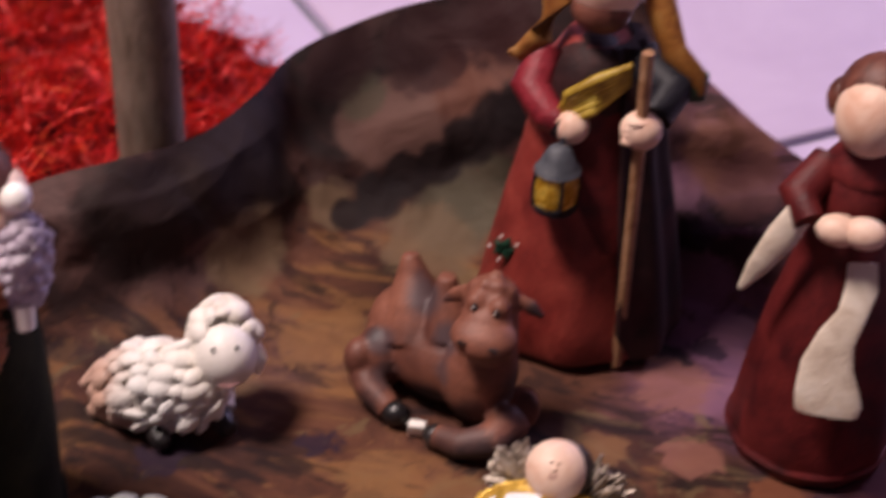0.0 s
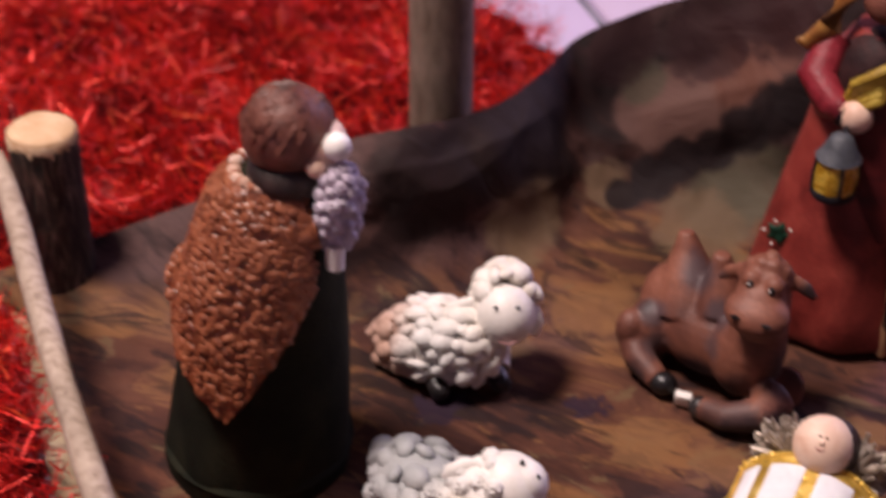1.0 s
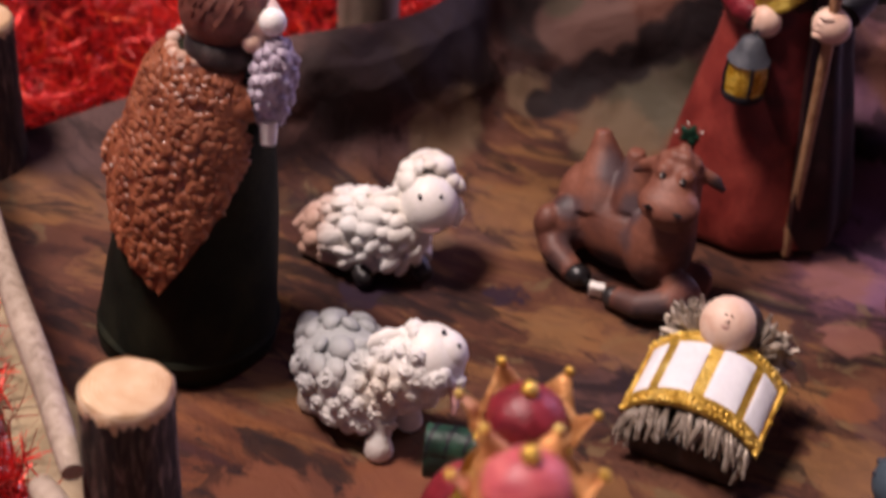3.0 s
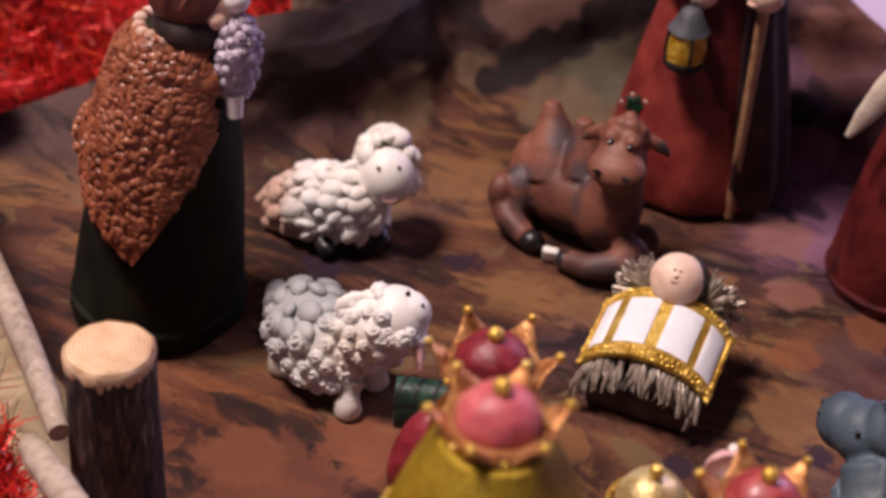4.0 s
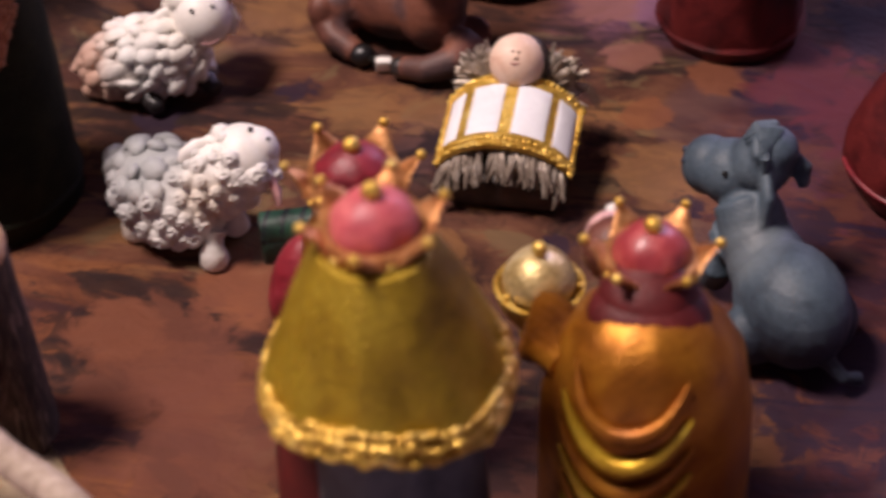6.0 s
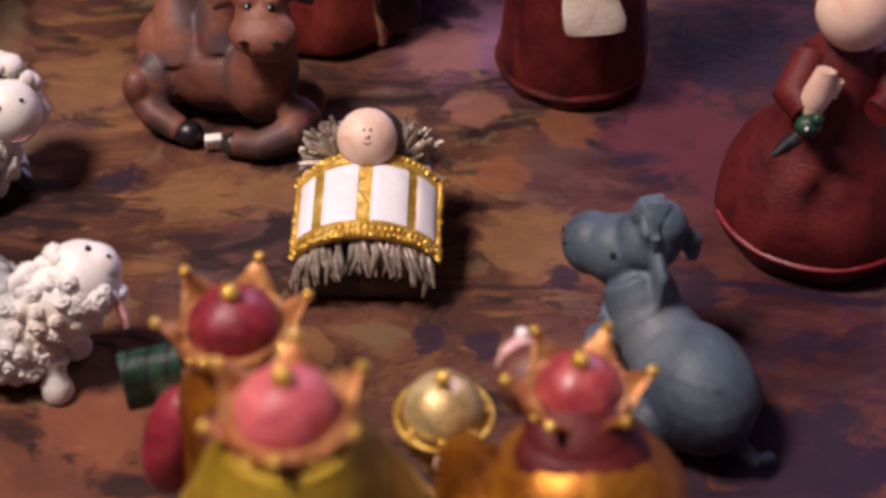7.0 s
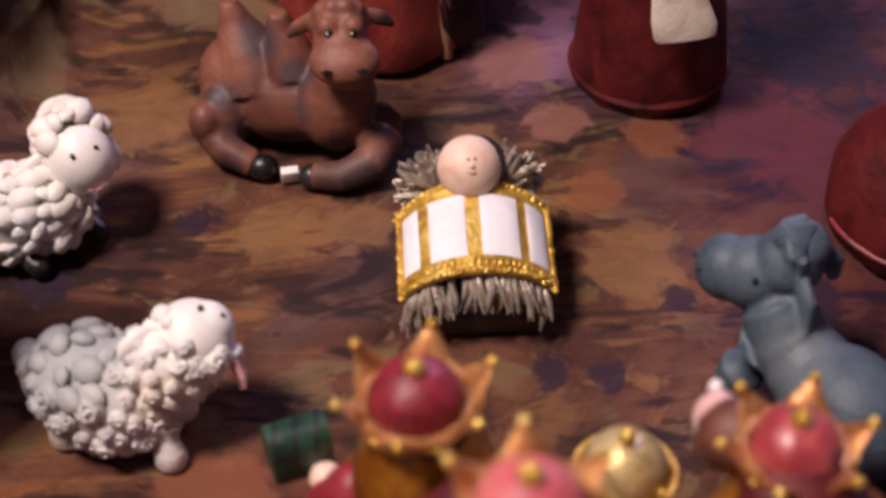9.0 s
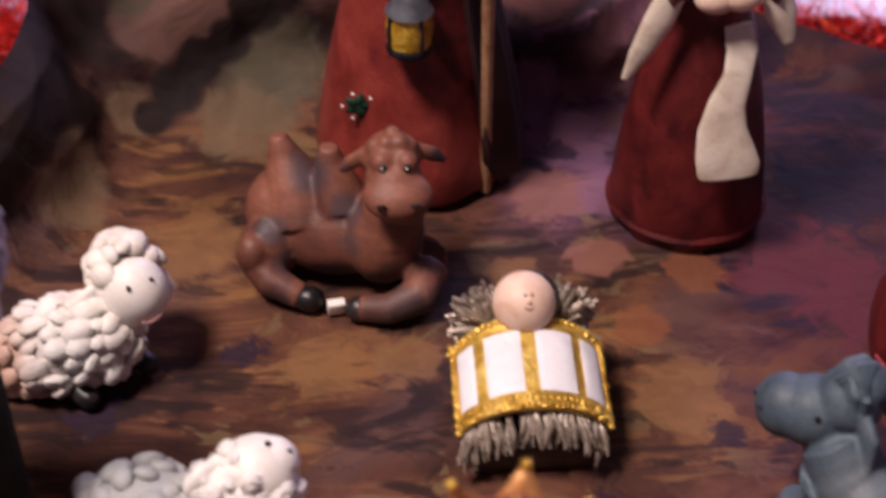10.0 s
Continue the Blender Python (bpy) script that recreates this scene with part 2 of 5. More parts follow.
def paper_mat():
    """Printed rock paper: umber ground, ochre and rust strokes, ink-dark patches, violet towards one side."""
    m, nt, b, v = base_mat("rock_paper", 0.72)
    b.inputs["Specular IOR Level"].default_value = 0.2
    sx = nt.nodes.new("ShaderNodeSeparateXYZ")
    nt.links.new(v, sx.inputs[0])

    def turned(deg, scale):
        mp = nt.nodes.new("ShaderNodeMapping")
        mp.inputs["Rotation"].default_value = (0, 0, radians(deg))
        mp.inputs["Scale"].default_value = scale
        nt.links.new(v, mp.inputs[0])
        return mp.outputs[0]

    def band(src, lo, hi):
        r = nt.nodes.new("ShaderNodeMapRange")
        r.interpolation_type = "SMOOTHSTEP"
        r.inputs[1].default_value, r.inputs[2].default_value = lo, hi
        nt.links.new(src, r.inputs[0])
        return r.outputs[0]

    def plus(src, factor, other):
        a = nt.nodes.new("ShaderNodeMath")
        a.operation = "MULTIPLY_ADD"
        nt.links.new(src, a.inputs[0])
        a.inputs[1].default_value = factor
        nt.links.new(other, a.inputs[2])
        return a.outputs[0]
    def scaled(src, f):
        a = nt.nodes.new("ShaderNodeMath")
        a.operation = "MULTIPLY"
        nt.links.new(src, a.inputs[0])
        if isinstance(f, float):
            a.inputs[1].default_value = f
        else:
            nt.links.new(f, a.inputs[1])
        return a.outputs[0]
    def contour(src, at, half):
        """Thin lines where the noise passes a level."""
        d = nt.nodes.new("ShaderNodeMath")
        d.operation = "SUBTRACT"
        nt.links.new(src, d.inputs[0])
        d.inputs[1].default_value = at
        ab = nt.nodes.new("ShaderNodeMath")
        ab.operation = "ABSOLUTE"
        nt.links.new(d.outputs[0], ab.inputs[0])
        return band(ab.outputs[0], half, half * 0.25)
    blot = noise_node(nt, v, 13, 4, 0.5, 0.8)
    patch = noise_node(nt, turned(20, (0.75, 1.25, 1)), 24, 6, 0.58, 1.3)
    patch2 = noise_node(nt, turned(-35, (0.8, 1.25, 1)), 32, 6, 0.58, 1.5)
    ground = noise_node(nt, turned(14, (0.7, 1.35, 1)), 22, 8, 0.62, 1.0)
    stroke = noise_node(nt, turned(4, (0.35, 1.8, 0.8)), 30, 6, 0.6, 0.7)
    ink = noise_node(nt, turned(24, (0.55, 1.5, 1)), 25, 6, 0.55, 1.4)
    ink2 = noise_node(nt, turned(-25, (0.7, 1.35, 1)), 30, 6, 0.55, 1.2)
    hue = band(plus(blot, 0.16, sx.outputs[0]), 0.185, 0.245)
    vio = scaled(scaled(band(plus(blot, 0.06, sx.outputs[0]), 0.075, 0.105), band(plus(blot, 0.06, sx.outputs[0]), 0.185, 0.145)), band(plus(patch, 0.08, sx.outputs[1]), 0.05, 0.09))
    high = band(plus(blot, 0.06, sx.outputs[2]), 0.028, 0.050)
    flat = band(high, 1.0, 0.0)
    front = band(plus(blot, 0.10, sx.outputs[1]), -0.055, -0.095)
    side = band(plus(blot, 0.10, sx.outputs[0]), 0.085, 0.035)
    streaky = scaled(flat, side)
    fold = scaled(front, side)
    rear = scaled(flat, band(fold, 1.0, 0.0))
    draw = noise_node(nt, turned(72, (0.35, 1.9, 0.8)), 24, 5, 0.55, 0.6)
    left = ramp_nodes(nt, ground, [(0.34, (0.050, 0.020, 0.016)), (0.46, (0.105, 0.042, 0.025)), (0.54, (0.150, 0.064, 0.035)), (0.68, (0.23, 0.112, 0.052))])
    # wine-dark side: print colour, deepened for the weaker light there
    right = ramp_nodes(nt, ground, [(0.34, (0.016, 0.006, 0.014)), (0.46, (0.052, 0.013, 0.017)), (0.54, (0.080, 0.022, 0.024)), (0.68, (0.125, 0.044, 0.032))])
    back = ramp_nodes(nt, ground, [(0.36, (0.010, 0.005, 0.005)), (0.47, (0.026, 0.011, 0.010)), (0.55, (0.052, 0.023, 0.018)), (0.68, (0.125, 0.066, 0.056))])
    violet = ramp_nodes(nt, ground, [(0.34, (0.070, 0.038, 0.080)), (0.46, (0.175, 0.078, 0.120)), (0.55, (0.250, 0.120, 0.145)), (0.68, (0.31, 0.155, 0.120))])
    rust = ramp_nodes(nt, ground, [(0.34, (0.055, 0.016, 0.012)), (0.50, (0.150, 0.046, 0.020)), (0.68, (0.25, 0.090, 0.032))])
    c = mix_nodes(nt, scaled(scaled(front, side), 0.8), left, rust)
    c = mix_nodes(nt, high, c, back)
    c = mix_nodes(nt, hue, c, right)
    c = mix_nodes(nt, vio, c, violet)
    tan = mix_nodes(nt, hue, (0.27, 0.135, 0.050), (0.115, 0.038, 0.026))
    olive = mix_nodes(nt, hue, (0.19, 0.13, 0.062), (0.095, 0.026, 0.046))
    c = mix_nodes(nt, scaled(scaled(band(stroke, 0.53, 0.63), 0.85), scaled(streaky, rear)), c, tan)
    c = mix_nodes(nt, scaled(scaled(band(patch, 0.54, 0.61), 0.80), rear), c, tan)
    c = mix_nodes(nt, scaled(scaled(band(patch2, 0.575, 0.625), 0.75), rear), c, olive)
    c = mix_nodes(nt, scaled(scaled(band(blot, 0.56, 0.64), 0.8), high), c, (0.13, 0.075, 0.066))
    c = mix_nodes(nt, scaled(scaled(band(draw, 0.53, 0.64), 0.8), fold), c, (0.30, 0.115, 0.036))
    c = mix_nodes(nt, scaled(scaled(band(draw, 0.46, 0.38), 0.8), fold), c, (0.050, 0.017, 0.020))
    dark = mix_nodes(nt, hue, (0.022, 0.011, 0.011), (0.020, 0.009, 0.028))
    c = mix_nodes(nt, scaled(band(ink, 0.455, 0.395), 0.85), c, dark)
    c = mix_nodes(nt, scaled(scaled(band(stroke, 0.43, 0.37), 0.6), flat), c, dark)
    c = mix_nodes(nt, scaled(band(ink2, 0.425, 0.395), 0.65), c, dark)
    c = mix_nodes(nt, scaled(contour(ink2, 0.47, 0.016), 0.25), c, dark)
    c = mix_nodes(nt, scaled(contour(patch, 0.545, 0.014), 0.2), c, dark)
    c = mix_nodes(nt, 0.75, c, ramp_nodes(nt, blot, [(0.36, (0.38, 0.32, 0.35)), (0.54, (0.74, 0.67, 0.72))]), "MULTIPLY")
    nt.links.new(c, b.inputs["Base Color"])
    fine = noise_node(nt, v, 260, 4, 0.6)
    crumple = noise_node(nt, turned(20, (0.8, 1.2, 1)), 48, 5, 0.6, 0.8)
    bump_nodes(nt, b, plus(fine, 0.12, crumple), 0.45, 0.004)
    return m


M["paper"] = paper_mat()


def printed(colour, strength, patches, rag=0.5, fine=75):
    """Patches of one printed colour on the rock paper: rows of (x, y, z, radius)."""
    airbrush(M["paper"], [(x, y, z, r, colour, strength) for x, y, z, r in patches], rag, fine)


# the flat: salmon, rust, violet, wine, ochre and ink
printed((0.23, 0.098, 0.075), 0.7, [(0.076, 0.056, 0, 0.016), (0.088, 0.020, 0, 0.012)])
printed((0.20, 0.070, 0.032), 0.7, [(0.120, 0.012, 0, 0.012), (-0.018, -0.128, 0, 0.018), (0.098, -0.016, 0, 0.010), (-0.052, -0.150, 0, 0.014)])
printed((0.17, 0.078, 0.125), 0.7, [(0.102, 0.054, 0, 0.015), (0.085, 0.088, 0, 0.020), (0.071, 0.110, 0.005, 0.014), (0.059, 0.129, 0.034, 0.012)])
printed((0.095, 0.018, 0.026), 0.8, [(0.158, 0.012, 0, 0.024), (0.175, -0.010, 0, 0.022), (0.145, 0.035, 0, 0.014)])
printed((0.135, 0.045, 0.025), 0.7, [(-0.038, -0.160, 0, 0.030), (-0.010, -0.190, 0, 0.028)])
printed((0.21, 0.105, 0.045), 0.6, [(0.024, -0.026, 0, 0.012), (-0.006, -0.029, 0, 0.013), (0.106, -0.046, 0, 0.016), (-0.048, 0.031, 0, 0.018), (0.060, 0.012, 0, 0.010)])
# ink spots; the large right-front one paints in the shade there
printed((0.022, 0.011, 0.024), 0.85, [(0.182, 0.050, 0, 0.022), (0.083, 0.080, 0, 0.007), (0.098, 0.100, 0.01, 0.006), (0.072, 0.113, 0.025, 0.006), (0.077, -0.091, 0, 0.006), (0.092, -0.094, 0, 0.006),
                                     (0.173, -0.142, 0, 0.030), (0.150, -0.070, 0, 0.014), (-0.029, -0.021, 0, 0.008), (-0.075, -0.044, 0, 0.010), (0.118, -0.064, 0, 0.006)], 0.75, 95)
# the raised back: lilac and rose patches, grey-green, tan, and a long dark band between them
printed((0.140, 0.074, 0.060), 0.75, [(-0.065, 0.119, 0.038, 0.016), (-0.050, 0.120, 0.038, 0.019), (-0.035, 0.126, 0.041, 0.016), (-0.056, 0.124, 0.045, 0.016)], 0.2)
printed((0.135, 0.055, 0.038), 0.8, [(-0.022, 0.139, 0.060, 0.016), (-0.032, 0.135, 0.054, 0.014), (0.073, 0.136, 0.046, 0.019)], 0.25)
printed((0.080, 0.068, 0.045), 0.75, [(-0.019, 0.123, 0.015, 0.019), (-0.027, 0.112, 0.007, 0.018), (-0.071, 0.127, 0.045, 0.011)], 0.25)
printed((0.140, 0.092, 0.055), 0.75, [(-0.071, 0.097, 0.012, 0.011), (-0.092, 0.058, 0.011, 0.019), (-0.032, 0.099, 0.002, 0.019)], 0.25)
printed((0.034, 0.012, 0.013), 0.8, [(-0.051, 0.142, 0.062, 0.019), (-0.018, 0.146, 0.076, 0.019), (-0.086, 0.139, 0.050, 0.019), (-0.030, 0.148, 0.078, 0.019)], 0.25)
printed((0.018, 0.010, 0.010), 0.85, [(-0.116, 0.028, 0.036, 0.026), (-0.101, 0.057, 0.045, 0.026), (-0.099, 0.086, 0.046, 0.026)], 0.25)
printed((0.095, 0.036, 0.040), 0.7, [(0.084, 0.134, 0.035, 0.016), (0.100, 0.125, 0.015, 0.019)], 0.25)
printed((0.012, 0.007, 0.008), 0.95, [(0.004, 0.136, 0.056, 0.016), (-0.006, 0.134, 0.050, 0.014), (-0.016, 0.131, 0.044, 0.013), (-0.026, 0.128, 0.034, 0.011), (-0.036, 0.123, 0.025, 0.010), (-0.048, 0.116, 0.020, 0.010),
                                      (-0.056, 0.108, 0.013, 0.010), (-0.065, 0.099, 0.008, 0.008)], 0.2)


def tile_mat():
    m, nt, b, v = base_mat("glazed_tile", 0.3)
    n = noise_node(nt, v, 9, 5, 0.6, 0.6)
    oi = nt.nodes.new("ShaderNodeObjectInfo")
    c = ramp_nodes(nt, n, [(0.3, (0.58, 0.47, 0.66)), (0.6, (0.66, 0.55, 0.74)), (0.8, (0.70, 0.60, 0.76))])
    r = ramp_nodes(nt, oi.outputs["Random"], [(0, (0.93, 0.93, 0.93)), (1, (1, 1, 1))])
    nt.links.new(mix_nodes(nt, 1.0, c, r, "MULTIPLY"), b.inputs["Base Color"])
    bump_nodes(nt, b, noise_node(nt, v, 30, 3), 0.08, 0.001)
    return m


M["tile"] = tile_mat()
M["grout"] = paint("grout", (0.10, 0.10, 0.13), (0.16, 0.16, 0.20), (0.22, 0.22, 0.26), 0.9, big=30)
M["wall"] = paint("wall_paint", (0.36, 0.33, 0.35), (0.40, 0.37, 0.39), (0.43, 0.40, 0.41), 0.9, big=3, fine=90, bump=0.2)
M["metal"] = paint("lamp_metal", (0.3, 0.3, 0.3), (0.4, 0.4, 0.4), (0.5, 0.5, 0.5), 0.35, metal=0.9)


def tinsel_mat():
    m, nt, b, v = base_mat("red_tinsel", 0.42, 0.3)
    g = nt.nodes.new("ShaderNodeNewGeometry")
    c = ramp_nodes(nt, g.outputs["Random Per Island"], [(0.0, (0.15, 0.002, 0.003)), (0.5, (0.58, 0.008, 0.007)), (0.9, (0.80, 0.022, 0.013)), (1.0, (0.88, 0.11, 0.03))])
    nt.links.new(c, b.inputs["Base Color"])
    return m


M["tinsel"] = tinsel_mat()
M["tinsel_underlay"] = paint("tinsel_underlay", (0.03, 0.001, 0.002), (0.09, 0.003, 0.004), (0.18, 0.006, 0.006), 0.95, big=60)
M["tinsel_underlay"].node_tree.nodes["Principled BSDF"].inputs["Specular IOR Level"].default_value = 0.05
gl = bpy.data.materials.new("glass")
gl.use_nodes = True
gb = gl.node_tree.nodes["Principled BSDF"]
gb.inputs["Base Color"].default_value = (0.95, 0.88, 0.7, 1)
gb.inputs["Transmission Weight"].default_value = 1.0
gb.inputs["Roughness"].default_value = 0.08
M["glass"] = gl


# ---- shape builders ----
class Shape:
    """Gathers vertices, faces and paints of one mesh."""

    def __init__(self):
        self.v, self.f, self.m, self.names = [], [], [], []

    def slot(self, mat):
        if mat not in self.names:
            self.names.append(mat)
        return self.names.index(mat)

    def add(self, verts, faces, mat):
        o, s = len(self.v), self.slot(mat)
        self.v.extend(verts)
        self.f.extend(tuple(i + o for i in f) for f in faces)
        self.m.extend([s] * len(faces))

    def ball(self, c, r, mat, rot=(0, 0, 0), n=14):
        if isinstance(r, (int, float)):
            r = (r, r, r)
        k = max(4, n * 2 // 3)
        m = Matrix.Translation(c) @ Euler([radians(a) for a in rot]).to_matrix().to_4x4()
        vs = [m @ Vector((0, 0, r[2]))]
        for i in range(1, k):
            th = math.pi * i / k
            for j in range(n):
                ph = 2 * math.pi * j / n
                vs.append(m @ Vector((r[0] * math.sin(th) * math.cos(ph), r[1] * math.sin(th) * math.sin(ph), r[2] * math.cos(th))))
        vs.append(m @ Vector((0, 0, -r[2])))
        fs = [(0, 1 + j, 1 + (j + 1) % n) for j in range(n)]
        for i in range(k - 2):
            a, b = 1 + i * n, 1 + (i + 1) * n
            fs += [(a + j, b + j, b + (j + 1) % n, a + (j + 1) % n) for j in range(n)]
        a, e = 1 + (k - 2) * n, len(vs) - 1
        fs += [(a + j, e, a + (j + 1) % n) for j in range(n)]
        self.add(vs, fs, mat)

    def lathe(self, prof, c, mat, n=32, fn=None, sx=1.0, sy=1.0, lean=(0, 0)):
        """Turned profile of (radius, height); fn(angle, height) scales the radius; closed by caps."""
        vs, fs = [], []
        for r, z in prof:
            for j in range(n):
                a = 2 * math.pi * j / n
                q = r * (fn(a, z) if fn else 1)
                vs.append(Vector((c[0] + q * math.cos(a) * sx + lean[0] * z, c[1] + q * math.sin(a) * sy + lean[1] * z, c[2] + z)))
        for i in range(len(prof) - 1):
            a, b = i * n, (i + 1) * n
            fs += [(a + j, a + (j + 1) % n, b + (j + 1) % n, b + j) for j in range(n)]
        fs.append(tuple(reversed(range(n))))
        fs.append(tuple((len(prof) - 1) * n + j for j in range(n)))
        self.add(vs, fs, mat)

    def shell(self, prof, c, mat, a0, a1, low, n=28, thick=0.0015, fn=None, lean=(0, 0)):
        """Part of a turned coat between two angles (degrees), its hem at the height low(angle)."""
        vs, fs = [], []
        hs = [p[1] for p in prof]
        rs = [p[0] for p in prof]
        k = 16
        for i in range(n + 1):
            a = radians(a0 + (a1 - a0) * i / n)
            lo = low(math.degrees(a))
            for side in (0, 1):
                for j in range(k + 1):
                    z = lo + (hs[-1] - lo) * j / k
                    r = float(np.interp(z, hs, rs)) + (thick if side else -thick * 0.3)
                    if fn and side:
                        r += fn(a, z)
                    vs.append(Vector((c[0] + r * math.cos(a) + lean[0] * z, c[1] + r * math.sin(a) + lean[1] * z, c[2] + z)))
        w = 2 * (k + 1)
        for i in range(n):
            for j in range(k):
                o = i * w + (k + 1) + j
                fs.append((o, o + w, o + w + 1, o + 1))
                o = i * w + j
                fs.append((o, o + 1, o + w + 1, o + w))
            o = i * w
            fs.append((o, o + w, o + w + k + 1, o + k + 1))
            fs.append((o + k, o + 2 * k + 1, o + w + 2 * k + 1, o + w + k))
        for o in (0, n * w):
            fs += [(o + j, o + k + 1 + j, o + k + 2 + j, o + j + 1) for j in range(k)]
        self.add(vs, fs, mat)

    def tube(self, pts, radii, mat, n=8, flat=1.0, side=None):
        """Swept round or flattened strand with closed ends."""
        pts = [Vector(p) for p in pts]
        if isinstance(radii, (int, float)):
            radii = [radii] * len(pts)
        vs, fs = [], []
        ref = Vector(side) if side else None
        for i, p in enumerate(pts):
            d = (pts[min(i + 1, len(pts) - 1)] - pts[max(i - 1, 0)]).normalized()
            s = ref if ref else (Vector((0, 0, 1)) if abs(d.z) < 0.9 else Vector((1, 0, 0)))
            x = (s - d * s.dot(d)).normalized()
            y = d.cross(x)
            for j in range(n):
                a = 2 * math.pi * j / n
                vs.append(p + x * math.cos(a) * radii[i] + y * math.sin(a) * radii[i] * flat)
        for i in range(len(pts) - 1):
            a, b = i * n, (i + 1) * n
            fs += [(a + j, a + (j + 1) % n, b + (j + 1) % n, b + j) for j in range(n)]
        fs.append(tuple(reversed(range(n))))
        fs.append(tuple((len(pts) - 1) * n + j for j in range(n)))
        self.add(vs, fs, mat)

    def box(self, c, s, mat, rot=(0, 0, 0), bev=0.12):
        """A box with chamfered edges."""
        m = Matrix.Translation(c) @ Euler([radians(a) for a in rot]).to_matrix().to_4x4()
        bm = bmesh.new()
        bmesh.ops.create_cube(bm, size=1.0)
        for v in bm.verts:
            v.co = Vector((v.co.x * s[0], v.co.y * s[1], v.co.z * s[2]))
        bmesh.ops.bevel(bm, geom=list(bm.edges), offset=min(s) * bev, segments=2, affect="EDGES", profile=0.5)
        bm.verts.index_update()
        self.add([m @ v.co for v in bm.verts], [tuple(v.index for v in f.verts) for f in bm.faces], mat)
        bm.free()

    def fused(self, voxel, rounds=3):
        """The same form with all its lumps grown together, in its first paint."""
        me = bpy.data.meshes.new("tmp")
        me.from_pydata(self.v, [], self.f)
        ob = new("tmp", me)
        r = ob.modifiers.new("r", "REMESH")
        r.mode, r.voxel_size = "VOXEL", voxel
        s = ob.modifiers.new("s", "SMOOTH")
        s.factor, s.iterations = 0.5, rounds
        dg = bpy.context.evaluated_depsgraph_get()
        e = ob.evaluated_get(dg)
        em = e.to_mesh()
        out = Shape()
        out.add([v.co.copy() for v in em.vertices], [tuple(p.vertices) for p in em.polygons], self.names[0])
        e.to_mesh_clear()
        bpy.data.objects.remove(ob)
        bpy.data.meshes.remove(me)
        return out

    def mesh(self, name, smooth=True):
        me = bpy.data.meshes.new(name)
        me.from_pydata([tuple(v) for v in self.v], [], self.f)
        for nm in self.names:
            me.materials.append(M[nm])
        me.polygons.foreach_set("material_index", self.m)
        me.polygons.foreach_set("use_smooth", [smooth] * len(self.f))
        if smooth:
            me.set_sharp_from_angle(angle=radians(50))
        me.update()
        return me


def thing(name, shape, label, category, loc=(0, 0, 0), group="", kind="", smooth=True):
    """A top-level thing of one mesh (or an empty where shape is None)."""
    if shape:
        shape.v = [Vector(v) - Vector(loc) for v in shape.v]
    ob = new(name, shape.mesh(name, smooth) if shape else None)
    ob.location = loc
    return tagged(ob, label, category, group, kind)


def part(name, shape, parent, label="", smooth=True, kind=""):
    at = Vector(parent.location)
    if parent.parent:
        at = at + Vector(parent.parent.location)
    shape.v = [Vector(v) - at for v in shape.v]
    ob = new(name, shape.mesh(name, smooth))
    ob.parent = parent
    return tagged(ob, label, "", "", kind)


# ---- the room ----
R2 = math.sqrt(0.5)
FZ = -0.012
floor = thing("floor", None, "pale lilac glazed floor tiles with grey joints", "floor", (0, 0, FZ), kind="structure")
g = Shape()
g.box((0, 0.3, FZ - 0.03), (4.4, 4.4, 0.05), "grout", bev=0.01)
part("grout_bed", g, floor, "grey grout bed")
TS = 0.45
tile_shape = Shape()
tile_shape.box((0, 0, 0), (TS - 0.007, TS - 0.007, 0.012), "tile", bev=0.12)
tile_me = tile_shape.mesh("floor_tile")
for i in range(-6, 7):
    for j in range(-6, 7):
        # joints run along x + y = 0.126 and y - x = 0.168
        u, w = 0.126 * R2 + (i + 0.5) * TS, 0.168 * R2 + (j + 0.5) * TS
        x, y = (u - w) * R2, (u + w) * R2
        if abs(x) < 1.85 and abs(y - 0.3) < 1.85:
            t = new("tile", tile_me)
            t.parent = floor
            t.location = (x, y, -0.0055)
            t.rotation_euler = (0, 0, radians(45))


def wall(name, c, s):
    w = Shape()
    w.box(c, s, "wall", bev=0.01)
    return thing(name, w, "plain pale painted room wall", "wall", kind="structure")


wall("wall_north", (0, 2.55, 1.2), (4.6, 0.1, 2.5))
wall("wall_south", (0, -1.95, 1.2), (4.6, 0.1, 2.5))
wall("wall_west", (-2.25, 0.3, 1.2), (0.1, 4.4, 2.5))
wall("wall_east", (2.25, 0.3, 1.2), (0.1, 4.4, 2.5))
c_ = Shape()
c_.box((0, 0.3, 2.5), (4.6, 4.6, 0.1), "wall", bev=0.01)
thing("ceiling", c_, "plain white ceiling", "ceiling", kind="structure")
# unseen window added on the far wall behind the cool light
win = thing("added_window", None, "white framed window added, unseen, behind the cool light", "window", (1.15, 2.47, 0.85), kind="structure")
a = Shape()
for x, z, w_, h_ in ((1.15, 1.90, 1.10, 0.07), (1.15, 0.88, 1.10, 0.07), (0.63, 1.39, 0.07, 0.95), (1.67, 1.39, 0.07, 0.95), (1.15, 1.39, 0.04, 0.95)):
    a.box((x, 2.465, z), (w_, 0.06, h_), "white", bev=0.08)
part("window_frame", a, win, "white painted window frame")
for x in (0.895, 1.405):
    a = Shape()
    a.box((x, 2.475, 1.39), (0.46, 0.008, 0.94), "glass", bev=0.05)
    part("pane", a, win)
